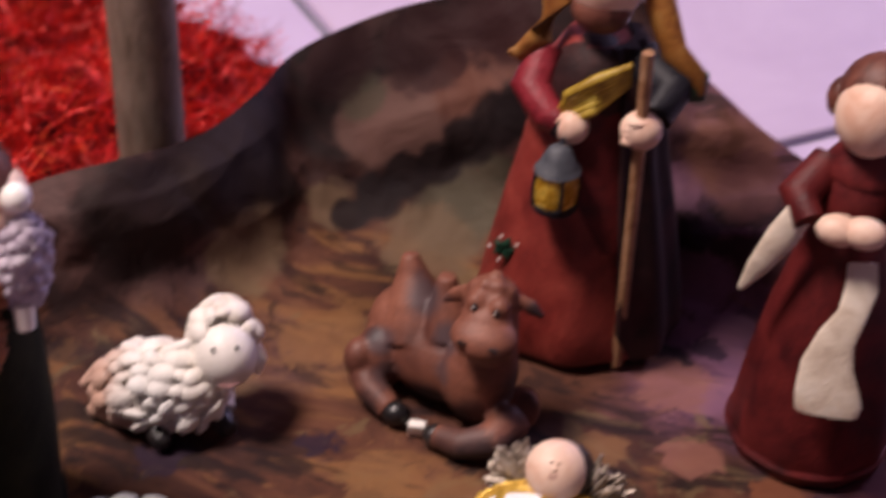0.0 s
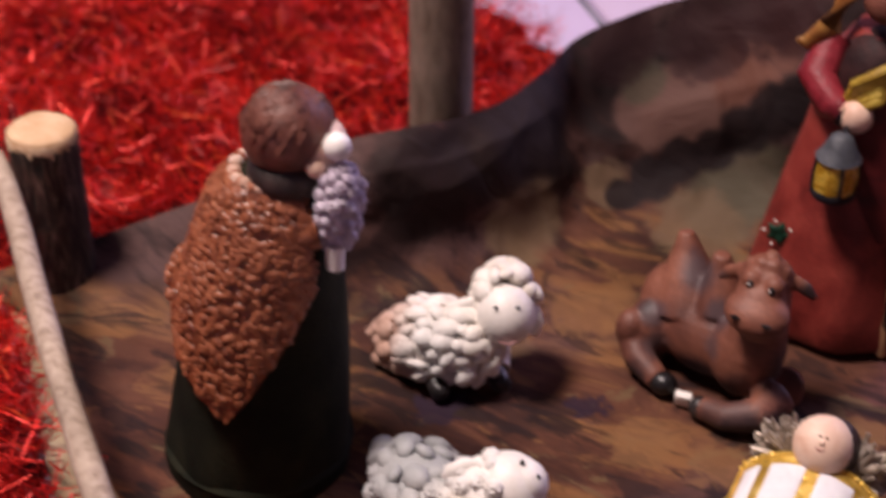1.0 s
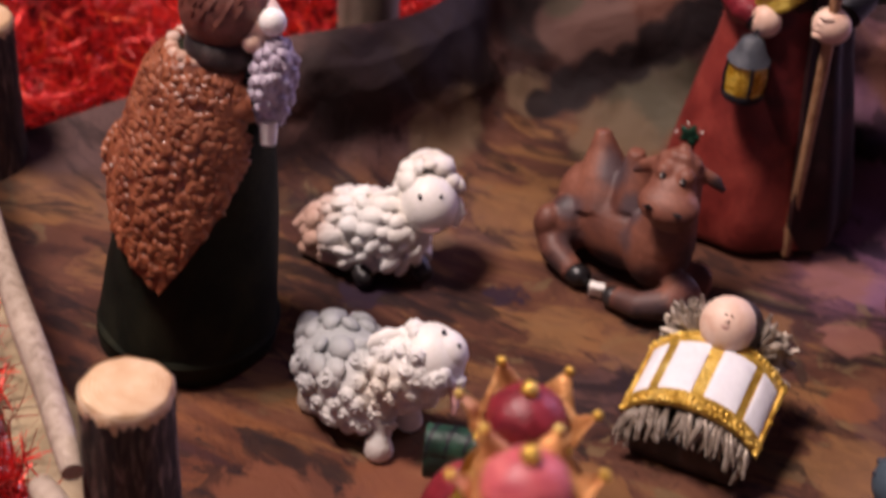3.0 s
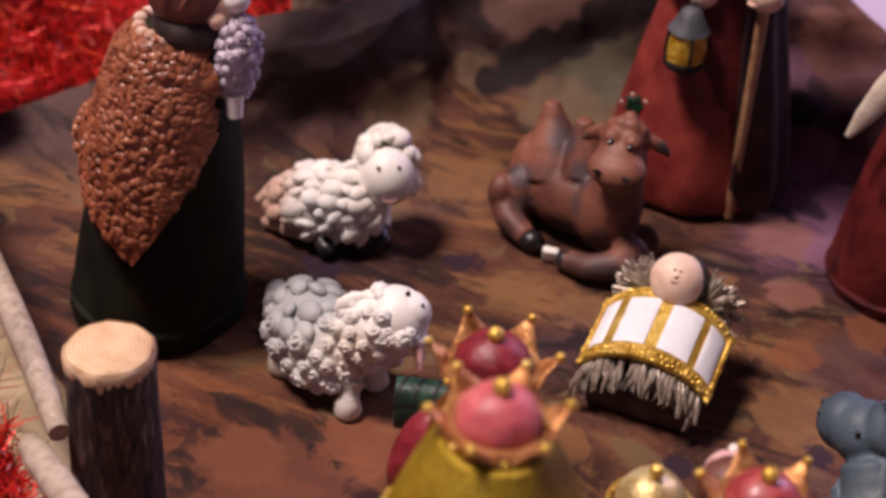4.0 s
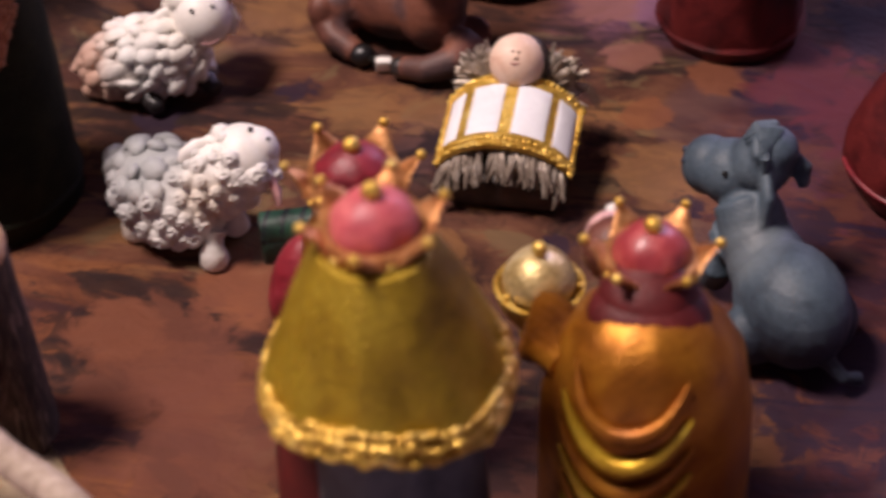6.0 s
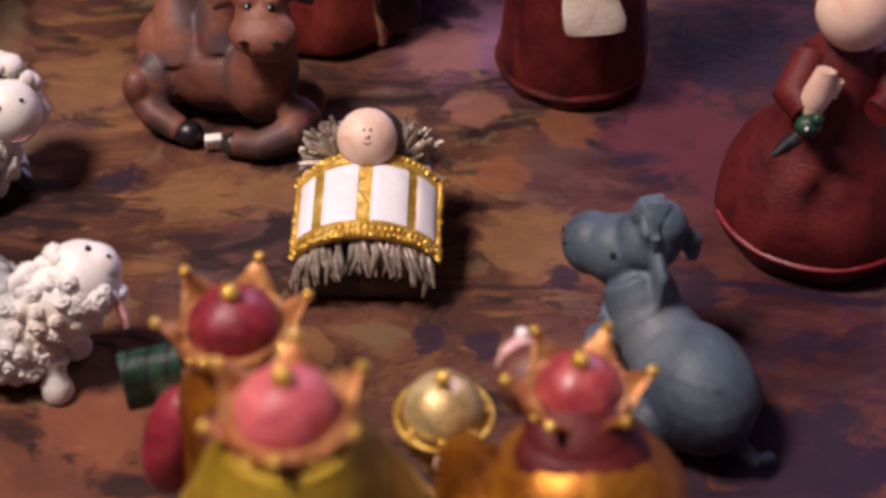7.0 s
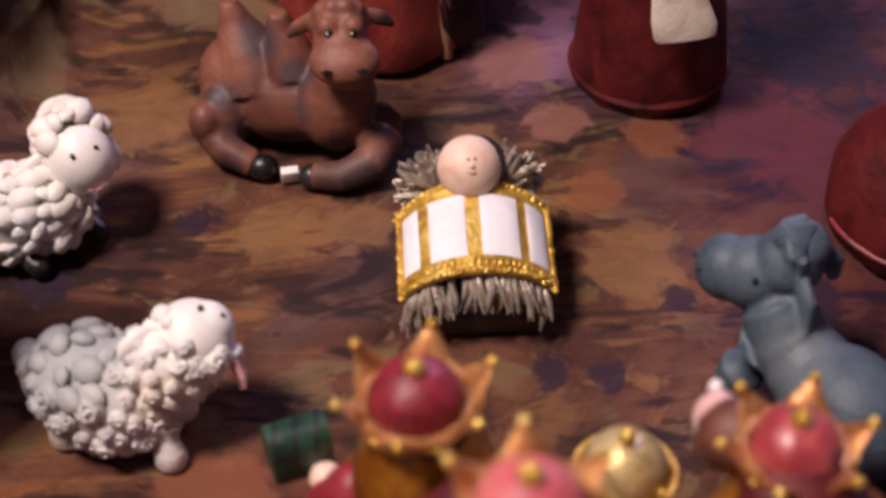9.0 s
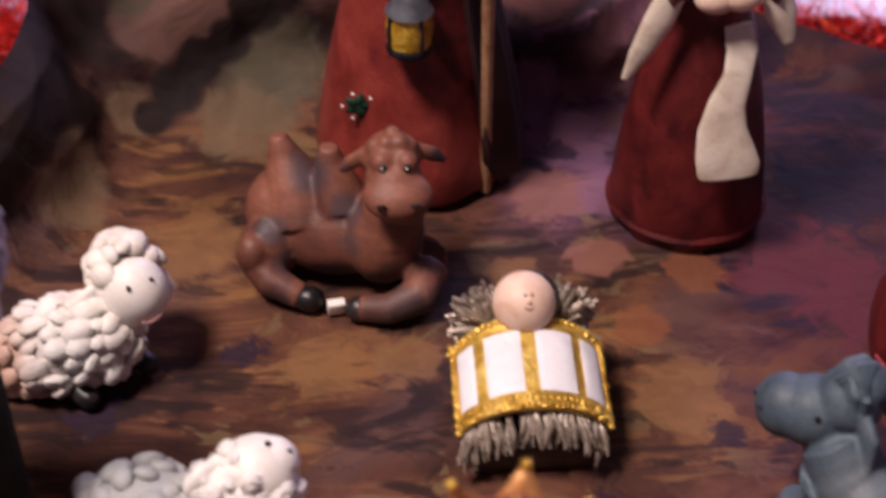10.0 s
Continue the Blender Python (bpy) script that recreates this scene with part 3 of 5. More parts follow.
# unseen lamp head and cable added at the key light, turned to the figures
lamp = thing("added_lamp", None, "small grey metal lamp head on a cable, added unseen", "lamp", (LAMP[0], LAMP[1], 2.45))
a = Shape()
a.tube([(LAMP[0], LAMP[1], 2.45), (LAMP[0], LAMP[1], LAMP[2] + 0.30), (LAMP[0] - 0.10, LAMP[1], LAMP[2] + 0.13)], 0.004, "metal")
part("cable", a, lamp)
a = Shape()
a.lathe([(0.03, 0.16), (0.07, 0.15), (0.155, 0.03), (0.165, 0.010), (0.158, 0.010), (0.062, 0.14), (0.0, 0.145)], (0, 0, 0), "metal")
turn = look(LAMP, (0.0, -0.05, 0.0))
a.v = [turn @ v for v in a.v]
part("shade", a, lamp)

# ---- base board and rock paper ----
EDGE = [(-0.258, -0.072, 0.008), (-0.235, -0.043, 0.012), (-0.190, 0.000, 0.028), (-0.155, 0.022, 0.047), (-0.128, 0.036, 0.0550),
        (-0.110, 0.066, 0.0540), (-0.106, 0.105, 0.0510), (-0.108, 0.145, 0.0475), (-0.075, 0.152, 0.068), (-0.040, 0.157, 0.083),
        (-0.005, 0.160, 0.096), (0.022, 0.160, 0.098), (0.045, 0.155, 0.078), (0.080, 0.145, 0.058), (0.105, 0.140, 0.048),
        (0.145, 0.150, 0.024), (0.172, 0.146, 0.014), (0.215, 0.122, 0.010), (0.270, 0.090, 0.010), (0.330, 0.060, 0.010)]
FOOT = [(-0.238, -0.070), (-0.205, -0.066), (-0.160, -0.035), (-0.135, -0.018), (-0.112, 0.000),
        (-0.092, 0.030), (-0.080, 0.055), (-0.065, 0.075), (-0.045, 0.090), (-0.020, 0.100),
        (0.000, 0.105), (0.022, 0.110), (0.045, 0.110), (0.075, 0.105), (0.100, 0.105),
        (0.140, 0.120), (0.165, 0.125), (0.205, 0.105), (0.262, 0.080), (0.322, 0.050)]
FRONT = [(-0.228, -0.074), (-0.195, -0.099), (-0.152, -0.129), (-0.120, -0.147), (-0.096, -0.161),
         (-0.074, -0.180), (-0.052, -0.203), (-0.028, -0.227), (0.000, -0.254), (0.012, -0.300),
         (0.03, -0.36), (0.06, -0.38), (0.09, -0.385), (0.12, -0.385), (0.15, -0.385),
         (0.18, -0.385), (0.21, -0.38), (0.25, -0.37), (0.30, -0.35), (0.36, -0.33)]


def along(rows, t):
    """A smooth curve through rows at t from 0 to 1."""
    k = len(rows) - 1
    s = min(max(t * k, 0), k - 1e-6)
    i, f = int(s), s - int(s)
    p = [Vector((*rows[min(max(i + d, 0), k)], 0)[:3]) for d in (-1, 0, 1, 2)]
    return 0.5 * ((2 * p[1]) + (p[2] - p[0]) * f + (2 * p[0] - 5 * p[1] + 4 * p[2] - p[3]) * f * f + (3 * p[1] - p[0] - 3 * p[2] + p[3]) * f ** 3)


def paper_point(u, v):
    """v 0..1 lies flat, 1..2 climbs to the torn edge."""
    fo, fr, ed = along(FOOT, u), along(FRONT, u), along(EDGE, u)
    if v <= 1:
        p = fr.lerp(fo, v)
    else:
        s = v - 1
        p = Vector((fo.x + (ed.x - fo.x) * s, fo.y + (ed.y - fo.y) * s, ed.z * (0.75 * s * s * (2 - s) + 0.25 * s ** 1.5)))
    q = Vector((p.x * 22, p.y * 22, p.z * 10))
    n = noise.noise(q) + abs(noise.noise(q * 2.3 + Vector((7, 3, 1)))) - 0.5
    crease = 1 - 2 * abs(noise.noise(Vector((p.x * 34 + p.z * 18, p.y * 14 - p.z * 22, 4.2))))
    h = n * 0.6 + crease * 0.55
    p.z += min(0.0, h * 0.0009 - 0.0009)
    if v > 1:
        d = Vector((-(ed.x - fo.x), -(ed.y - fo.y), 0.03)).normalized()
        g = noise.noise(Vector((p.x * 15 + 3, p.y * 15, p.z * 26))) + 0.6 * (1 - 2 * abs(noise.noise(Vector((p.x * 11 - p.z * 30, p.y * 11, p.z * 12 + 8)))))
        grow = min(1, s * 2.2) * min(1, ed.z / 0.04) * (1 - 0.75 * max(0, s - 0.8) / 0.2)
        p += d * (h * 0.0055 + g * 0.0115) * grow
        p.z = max(p.z, -0.001)
    return p


sheet = Shape()
NU, NV = 300, 170
top = [[paper_point(i / NU, 2 * j / NV) for j in range(NV + 1)] for i in range(NU + 1)]
vs = [p for r in top for p in r]
w = NV + 1
fs = [(i * w + j, (i + 1) * w + j, (i + 1) * w + j + 1, i * w + j + 1) for i in range(NU) for j in range(NV)]
sheet.add(vs, fs, "paper")
under = [p + Vector((0, 0, -0.0009)) for p in vs]
n0 = len(vs)
sheet.add(under, [tuple(reversed(f)) for f in fs], "board")
for k_ in range(len(fs)):
    if k_ % NV >= NV // 2:
        sheet.m[len(fs) + k_] = sheet.slot("paper")
rim = [i * w + NV for i in range(NU + 1)]
rim2 = [i * w for i in range(NU + 1)]
s_ = sheet.slot("board")
for a_, b_ in zip(rim, rim[1:]):
    sheet.f.append((a_, b_, b_ + n0, a_ + n0)), sheet.m.append(s_)
for a_, b_ in zip(rim2, rim2[1:]):
    sheet.f.append((b_, a_, a_ + n0, b_ + n0)), sheet.m.append(s_)
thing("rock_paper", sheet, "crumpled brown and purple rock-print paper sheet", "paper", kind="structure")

board = Shape()
poly = [(-0.252, -0.062), (-0.211, -0.098), (-0.178, -0.129), (-0.155, -0.150), (-0.114, -0.185), (-0.072, -0.226), (-0.030, -0.280), (0.0, -0.40), (0.37, -0.40), (0.37, 0.05), (0.2, 0.11), (-0.1, 0.10), (-0.18, 0.0)]
k = len(poly)
board.add([Vector((x, y, z)) for z in (-0.0105, -0.0028) for x, y in poly],
          [tuple(reversed(range(k))), tuple(range(k, 2 * k))] + [(i, (i + 1) % k, k + (i + 1) % k, k + i) for i in range(k)], "board")
thing("base_board", board, "pale wooden base board under the paper", "board", smooth=False)

# ---- logs, rails and post ----
def log(loc, r, h, seed):
    rnd = random.Random(seed)
    a = Shape()
    n = 40
    off = [rnd.uniform(0, 9) for _ in range(2)]

    def fn(an, z):
        q = Vector((math.cos(an) * 2.2 + off[0], math.sin(an) * 2.2 + off[1], z * 25))
        return 1 + 0.13 * max(0, 1 - (z - loc[2]) / (0.7 * h)) ** 1.5 + 0.06 * noise.noise(q) + 0.05 * abs(noise.noise(Vector((an * 5, off[1], z * 12))))
    zs = np.linspace(0, h - 0.0012, 18)
    a.lathe([(r * 0.97, 0)] + [(r, float(z)) for z in zs[1:]] + [(r * 0.93, h)], loc, "bark", n, fn)
    ob = thing("log_post", a, "short bark-covered log standing with pale sawn top", "log", loc, "fence logs")
    c = Shape()
    c.lathe([(r * 0.93, h - 0.0015), (r * 0.94, h + 0.0006), (r * 0.86, h + 0.0014), (r * 0.4, h + 0.0016)], loc, "cut", n, lambda an, z: fn(an, h))
    # ragged pale lip below the cut, where the bark has chipped away
    vs, fs, k = [], [], 90
    for i in range(k):
        an = 2 * math.pi * i / k
        d = 0.0016 + 0.0045 * abs(noise.noise(Vector((math.cos(an) * 4 + off[0], math.sin(an) * 4, 3)))) + 0.0022 * rnd.random() ** 2
        for dz, rr in ((0.0012, 0.93), (-0.0004, 1.012), (-d, 1.008), (-d - 0.0006, 0.94)):
            q = r * fn(an, h) * rr
            vs.append(Vector((loc[0] + q * math.cos(an), loc[1] + q * math.sin(an), loc[2] + h + dz)))
    for i in range(k):
        o, p = i * 4, ((i + 1) % k) * 4
        fs += [(o + j + 1, p + j + 1, p + j, o + j) for j in range(3)]
    c.add(vs, fs, "cut")
    part("sawn_top", c, ob, "pale sawn end grain")
    return ob


log((-0.2335, -0.0487, -0.003), 0.0125, 0.070, 3)
log((-0.0695, -0.1945, -0.003), 0.0128, 0.073, 8)


def rail(p, q, r, label, seed, mat="stick"):
    rnd = random.Random(seed)
    p, q = Vector(p), Vector(q)
    pts, rad = [], []
    for i in range(15):
        s = i / 14
        wob = Vector((noise.noise(Vector((s * 3, seed, 0))), noise.noise(Vector((s * 3, seed, 5))), noise.noise(Vector((s * 3, seed, 9)))))
        pts.append(p.lerp(q, s) + wob * 0.0025)
        rad.append(r * (1 + 0.12 * noise.noise(Vector((s * 6, seed, 2)))))
    rad[0] *= 0.75
    rad[-1] *= 0.75
    a = Shape()
    a.tube(pts, rad, mat, 14)
    return thing("fence_rail", a, label, "stick", p, "fence rails")


rail((-0.2455, -0.0610, 0.0600), (-0.0790, -0.2080, 0.0460), 0.0042, "peeled grey-brown stick leaning along the logs", 1)
rail((-0.081, -0.219, 0.050), (-0.002, -0.272, 0.058), 0.0045, "peeled pale stick lying beside the bark log", 2)

post = Shape()
pp = [(-0.1385 + 0.0006 * math.sin(i), 0.078, FZ + i * 0.03) for i in range(13)]
post.tube(pp, [0.0128 * (1 + 0.03 * noise.noise(Vector((i * .7, 2, 2)))) for i in range(13)], "post", 20)
thing("wooden_post", post, "upright weathered grey-brown round wooden post", "post", (-0.1385, 0.078, FZ))


# ---- tinsel ----
def inside(x, y, poly):
    c = False
    for (x1, y1), (x2, y2) in zip(poly, poly[1:] + poly[:1]):
        if (y1 > y) != (y2 > y) and x < (x2 - x1) * (y - y1) / (y2 - y1) + x1:
            c = not c
    return c


BACK_AREA = [(-0.60, 0.33), (-0.33, 0.275), (-0.25, 0.25), (-0.19, 0.225), (-0.135, 0.205), (-0.105, 0.165), (-0.118, 0.09), (-0.132, 0.045),
             (-0.19, 0.012), (-0.245, -0.035), (-0.253, -0.060), (-0.211, -0.097), (-0.178, -0.128), (-0.155, -0.149), (-0.114, -0.184), (-0.072, -0.225), (-0.032, -0.30), (-0.10, -0.42), (-0.60, -0.42)]
SIDE_AREA = [(0.10, 0.155), (0.15, 0.163), (0.19, 0.160), (0.235, 0.130), (0.29, 0.10), (0.36, 0.07), (0.38, 0.10), (0.28, 0.15), (0.215, 0.178), (0.16, 0.195), (0.11, 0.180)]


def tinsel(name, area_, count, height, seed, label):
    rnd = random.Random(seed)
    xs, ys = [p[0] for p in area_], [p[1] for p in area_]
    # dark red sheet added under the strands to hide floor and darken gaps
    underlay = Shape()
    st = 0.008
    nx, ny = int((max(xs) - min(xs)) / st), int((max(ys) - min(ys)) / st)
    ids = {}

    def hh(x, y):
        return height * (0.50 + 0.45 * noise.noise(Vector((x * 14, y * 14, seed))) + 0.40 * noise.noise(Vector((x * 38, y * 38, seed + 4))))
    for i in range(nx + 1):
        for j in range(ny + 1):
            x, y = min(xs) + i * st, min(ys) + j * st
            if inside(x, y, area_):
                ids[i, j] = len(underlay.v)
                underlay.v.append(Vector((x, y, FZ + 0.002 + max(0.002, hh(x, y) * 0.6))))
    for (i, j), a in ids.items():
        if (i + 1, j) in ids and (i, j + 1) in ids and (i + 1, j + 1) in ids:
            underlay.f.append((a, ids[i + 1, j], ids[i + 1, j + 1], ids[i, j + 1]))
    underlay.m = [underlay.slot("tinsel_underlay")] * len(underlay.f)
    vs, fs = [], []
    made = 0
    while made < count:
        x, y = rnd.uniform(min(xs), max(xs)), rnd.uniform(min(ys), max(ys))
        if not inside(x, y, area_):
            continue
        # thinner out far from the figures
        if name == "tinsel_carpet" and x < -0.42 and rnd.random() < 0.6:
            continue
        made += 1
        z0 = FZ + rnd.uniform(0.1, 1.0) * max(0.004, hh(x, y))
        an = rnd.uniform(0, 2 * math.pi)
        el = rnd.gauss(0.35, 0.45)
        L, wd = rnd.uniform(0.007, 0.018), rnd.uniform(0.0002, 0.00045)
        d = Vector((math.cos(an) * math.cos(el), math.sin(an) * math.cos(el), math.sin(el)))
        s = d.cross(Vector((rnd.uniform(-1, 1), rnd.uniform(-1, 1), rnd.uniform(-1, 1)))).normalized()
        up = s.cross(d)
        o = len(vs)
        p = Vector((x, y, z0))
        curl = rnd.uniform(-0.7, 0.7)
        for q in range(4):
            t = q / 3
            m = p + d * L * t + up * curl * L * t * t
            if m.z < FZ + 0.001:
                m.z = FZ + 0.001
            ww = s * wd * (1 - 0.5 * t)
            vs += [m - ww, m + ww]
        fs += [(o + 2 * q, o + 2 * q + 1, o + 2 * q + 3, o + 2 * q + 2) for q in range(3)]
    ob = thing(name, underlay, label, "tinsel", kind="stuff")
    st_ = Shape()
    st_.add(vs, fs, "tinsel")
    part("strands", st_, ob, "shiny red foil strands", smooth=False, kind="stuff")
    return ob


tinsel("tinsel_carpet", BACK_AREA, 125000, 0.052, 5, "fluffy bright red foil tinsel around the paper")
tinsel("tinsel_garland", SIDE_AREA, 2600, 0.018, 6, "thin red foil tinsel garland lying on tiles")


# ---- figurines ----
def swirl(a, c, n, r, mat):
    """A rounded snail-like curl of wool lying on a body; n is the way it faces."""
    n = Vector(n).normalized()
    x = n.cross(Vector((0.3, 0.2, 1))).normalized()
    y = n.cross(x)
    c = Vector(c) - n * r * 0.28
    q = n.to_track_quat("Z", "Y").to_euler()
    a.ball(c, (r * 1.02, r * 1.02, r * 0.62), mat, [math.degrees(w) for w in q], 10)
    pts = []
    for i in range(12):
        t = i / 11
        an = t * 2 * math.pi * 1.6
        q = r * (0.82 - 0.70 * t)
        pts.append(c + x * math.cos(an) * q + y * math.sin(an) * q + n * r * (0.30 + 0.36 * t))
    a.tube(pts, [r * 0.25 * (1 - 0.2 * i / 11) for i in range(12)], mat, 6)


def lump(a, c, n, r, mat):
    """A plump petal of wool lying flat on the body."""
    q = Vector(n).to_track_quat("Z", "Y").to_euler()
    a.ball(c, (r * 1.2, r * 1.0, r * 0.62), mat, [math.degrees(x) for x in q], 9)


def lock(a, c, n, r, mat):
    """A drop-shaped lock of wool that points to the tail and stands a little off the body."""
    n = Vector(n).normalized()
    d = Vector((-0.9, -0.15, -0.35))
    d = (d - n * d.dot(n)).normalized()
    c = Vector(c)
    a.tube([c - d * r * 1.15 - n * r * 0.35, c - d * r * 0.6, c + d * r * 0.25 + n * r * 0.22, c + d * r * 0.95 + n * r * 0.30, c + d * r * 1.35 + n * r * 0.12],
           [r * 0.35, r * 0.80, r * 0.98, r * 0.72, r * 0.18], mat, 9, 0.62, tuple(n.cross(d)))


def curls(a, c, rad, rot, count, r, pick, seed, keep=lambda p: True, make=None):
    """Curls spread evenly over an ellipsoid."""
    rnd = random.Random(seed)
    e = Euler([radians(q) for q in rot]).to_matrix()
    for i in range(count):
        z = 1 - 2 * (i + 0.5) / count
        an = i * 2.39996 + rnd.uniform(-.15, .15)
        s = math.sqrt(1 - z * z)
        u = Vector((s * math.cos(an), s * math.sin(an), z))
        p = e @ Vector((u.x * rad[0], u.y * rad[1], u.z * rad[2])) + Vector(c)
        nrm = e @ Vector((u.x / rad[0], u.y / rad[1], u.z / rad[2]))
        if keep(p):
            (make or swirl)(a, p + nrm.normalized() * rnd.uniform(-0.0005, 0.0006), nrm + Vector((rnd.uniform(-.4, .4), rnd.uniform(-.4, .4), rnd.uniform(-.4, .4))) * nrm.length, r * rnd.uniform(0.72, 1.25), pick(p))


def bead(a, c, r, mat="black"):
    a.ball(c, r, mat, n=8)


def sheep_white():
    a = Shape()
    w = "wool_pied"
    bc = (-0.0850, -0.0275, 0.0145)
    a.ball(bc, (0.0225, 0.0128, 0.0122), w, (0, -24, -8))
    a.ball((-0.0745, -0.0270, 0.0150), (0.0125, 0.0115, 0.0125), w)
    a.ball((-0.0960, -0.0270, 0.0085), (0.0110, 0.0110, 0.0075), w)
    curls(a, bc, (0.0232, 0.0136, 0.0130), (0, -24, -8), 92, 0.0033, lambda p: w, 4, lambda p: p.z > 0.0035, lock)
    curls(a, (-0.0735, -0.0270, 0.0160), (0.0128, 0.0122, 0.0130), (0, 0, 0), 46, 0.0032, lambda p: w, 5, lambda p: p.z > 0.0045 and p.x > -0.079, lock)
    for i in range(7):
        lock(a, (-0.1020 + 0.0042 * i, -0.0352 - 0.0015 * math.sin(i * 0.55), 0.0042 + 0.0004 * (i % 2)), (-0.1, -1, 0.2), 0.0031, w)
    a.tube([(-0.1045, -0.0250, 0.0100), (-0.1085, -0.0262, 0.0088), (-0.1120, -0.0285, 0.0065)], [0.0036, 0.0036, 0.0012], w, 9)
    # neck, head and the fringe of curls round the face
    a.ball((-0.0695, -0.0220, 0.0245), (0.0085, 0.0085, 0.0085), "wool")
    hc = Vector((-0.0622, -0.0200, 0.0322))
    a.ball(hc + Vector((0.0020, -0.0032, -0.0012)), (0.0104, 0.0102, 0.0112), "white", (0, -14, -30), 26)
    front = Vector((0.42, -0.72, 0.10)).normalized()
    curls(a, hc + Vector((-0.0020, 0.0028, 0.0028)), (0.0100, 0.0098, 0.0092), (0, 0, -30), 54, 0.0034, lambda p: "wool", 8,
          lambda p: (p - hc).dot(front) < 0.0014 + 0.25 * max(0, p.z - hc.z - 0.004) and p.z > hc.z - 0.003, lump)
    for e in ((-0.0606, -0.0310, 0.0388), (-0.0541, -0.0272, 0.0386)):
        bead(a, e, 0.0008)
    a.tube([(-0.0578, -0.0336, 0.0272), (-0.0550, -0.0326, 0.0264), (-0.0524, -0.0304, 0.0272)], 0.0003, "pink", 5)
    # drooping ears
    a.tube([(-0.0690, -0.0235, 0.0345), (-0.0735, -0.0262, 0.0320), (-0.0775, -0.0290, 0.0295), (-0.0798, -0.0300, 0.0275)], [0.0022, 0.0034, 0.0034, 0.0012], "white", 12, 0.6)
    a.tube([(-0.0535, -0.0150, 0.0315), (-0.0518, -0.0165, 0.0268), (-0.0520, -0.0180, 0.0215)], [0.0020, 0.0032, 0.0014], "white", 12, 0.6)
    # short legs with black hooves
    for x, y in ((-0.0790, -0.0385), (-0.0620, -0.0245)):
        a.tube([(x - 0.004, y + 0.006, 0.0085), (x - 0.0005, y + 0.0012, 0.0062)], [0.0055, 0.0046], "wool", 12)
        a.tube([(x - 0.0005, y + 0.0005, 0.0052), (x + 0.0026, y - 0.0024, 0.0038)], [0.0038, 0.0036], "black", 12)
        a.ball((x + 0.0030, y - 0.0026, 0.0037), (0.0037, 0.0034, 0.0036), "black", n=12)
    airbrush(M[w], [(-0.107, -0.032, 0.006, 0.024, (0.44, 0.24, 0.17), 0.85), (-0.090, -0.034, 0.002, 0.012, (0.55, 0.38, 0.30), 0.5), (-0.080, -0.040, 0.018, 0.015, (0.62, 0.63, 0.64), 0.45)], 0.12, 300)
    return thing("sheep_figurine", a, "white curly resin sheep with tan rump, lying on the paper", "figurine", (-0.08, -0.026, 0), "sheep")


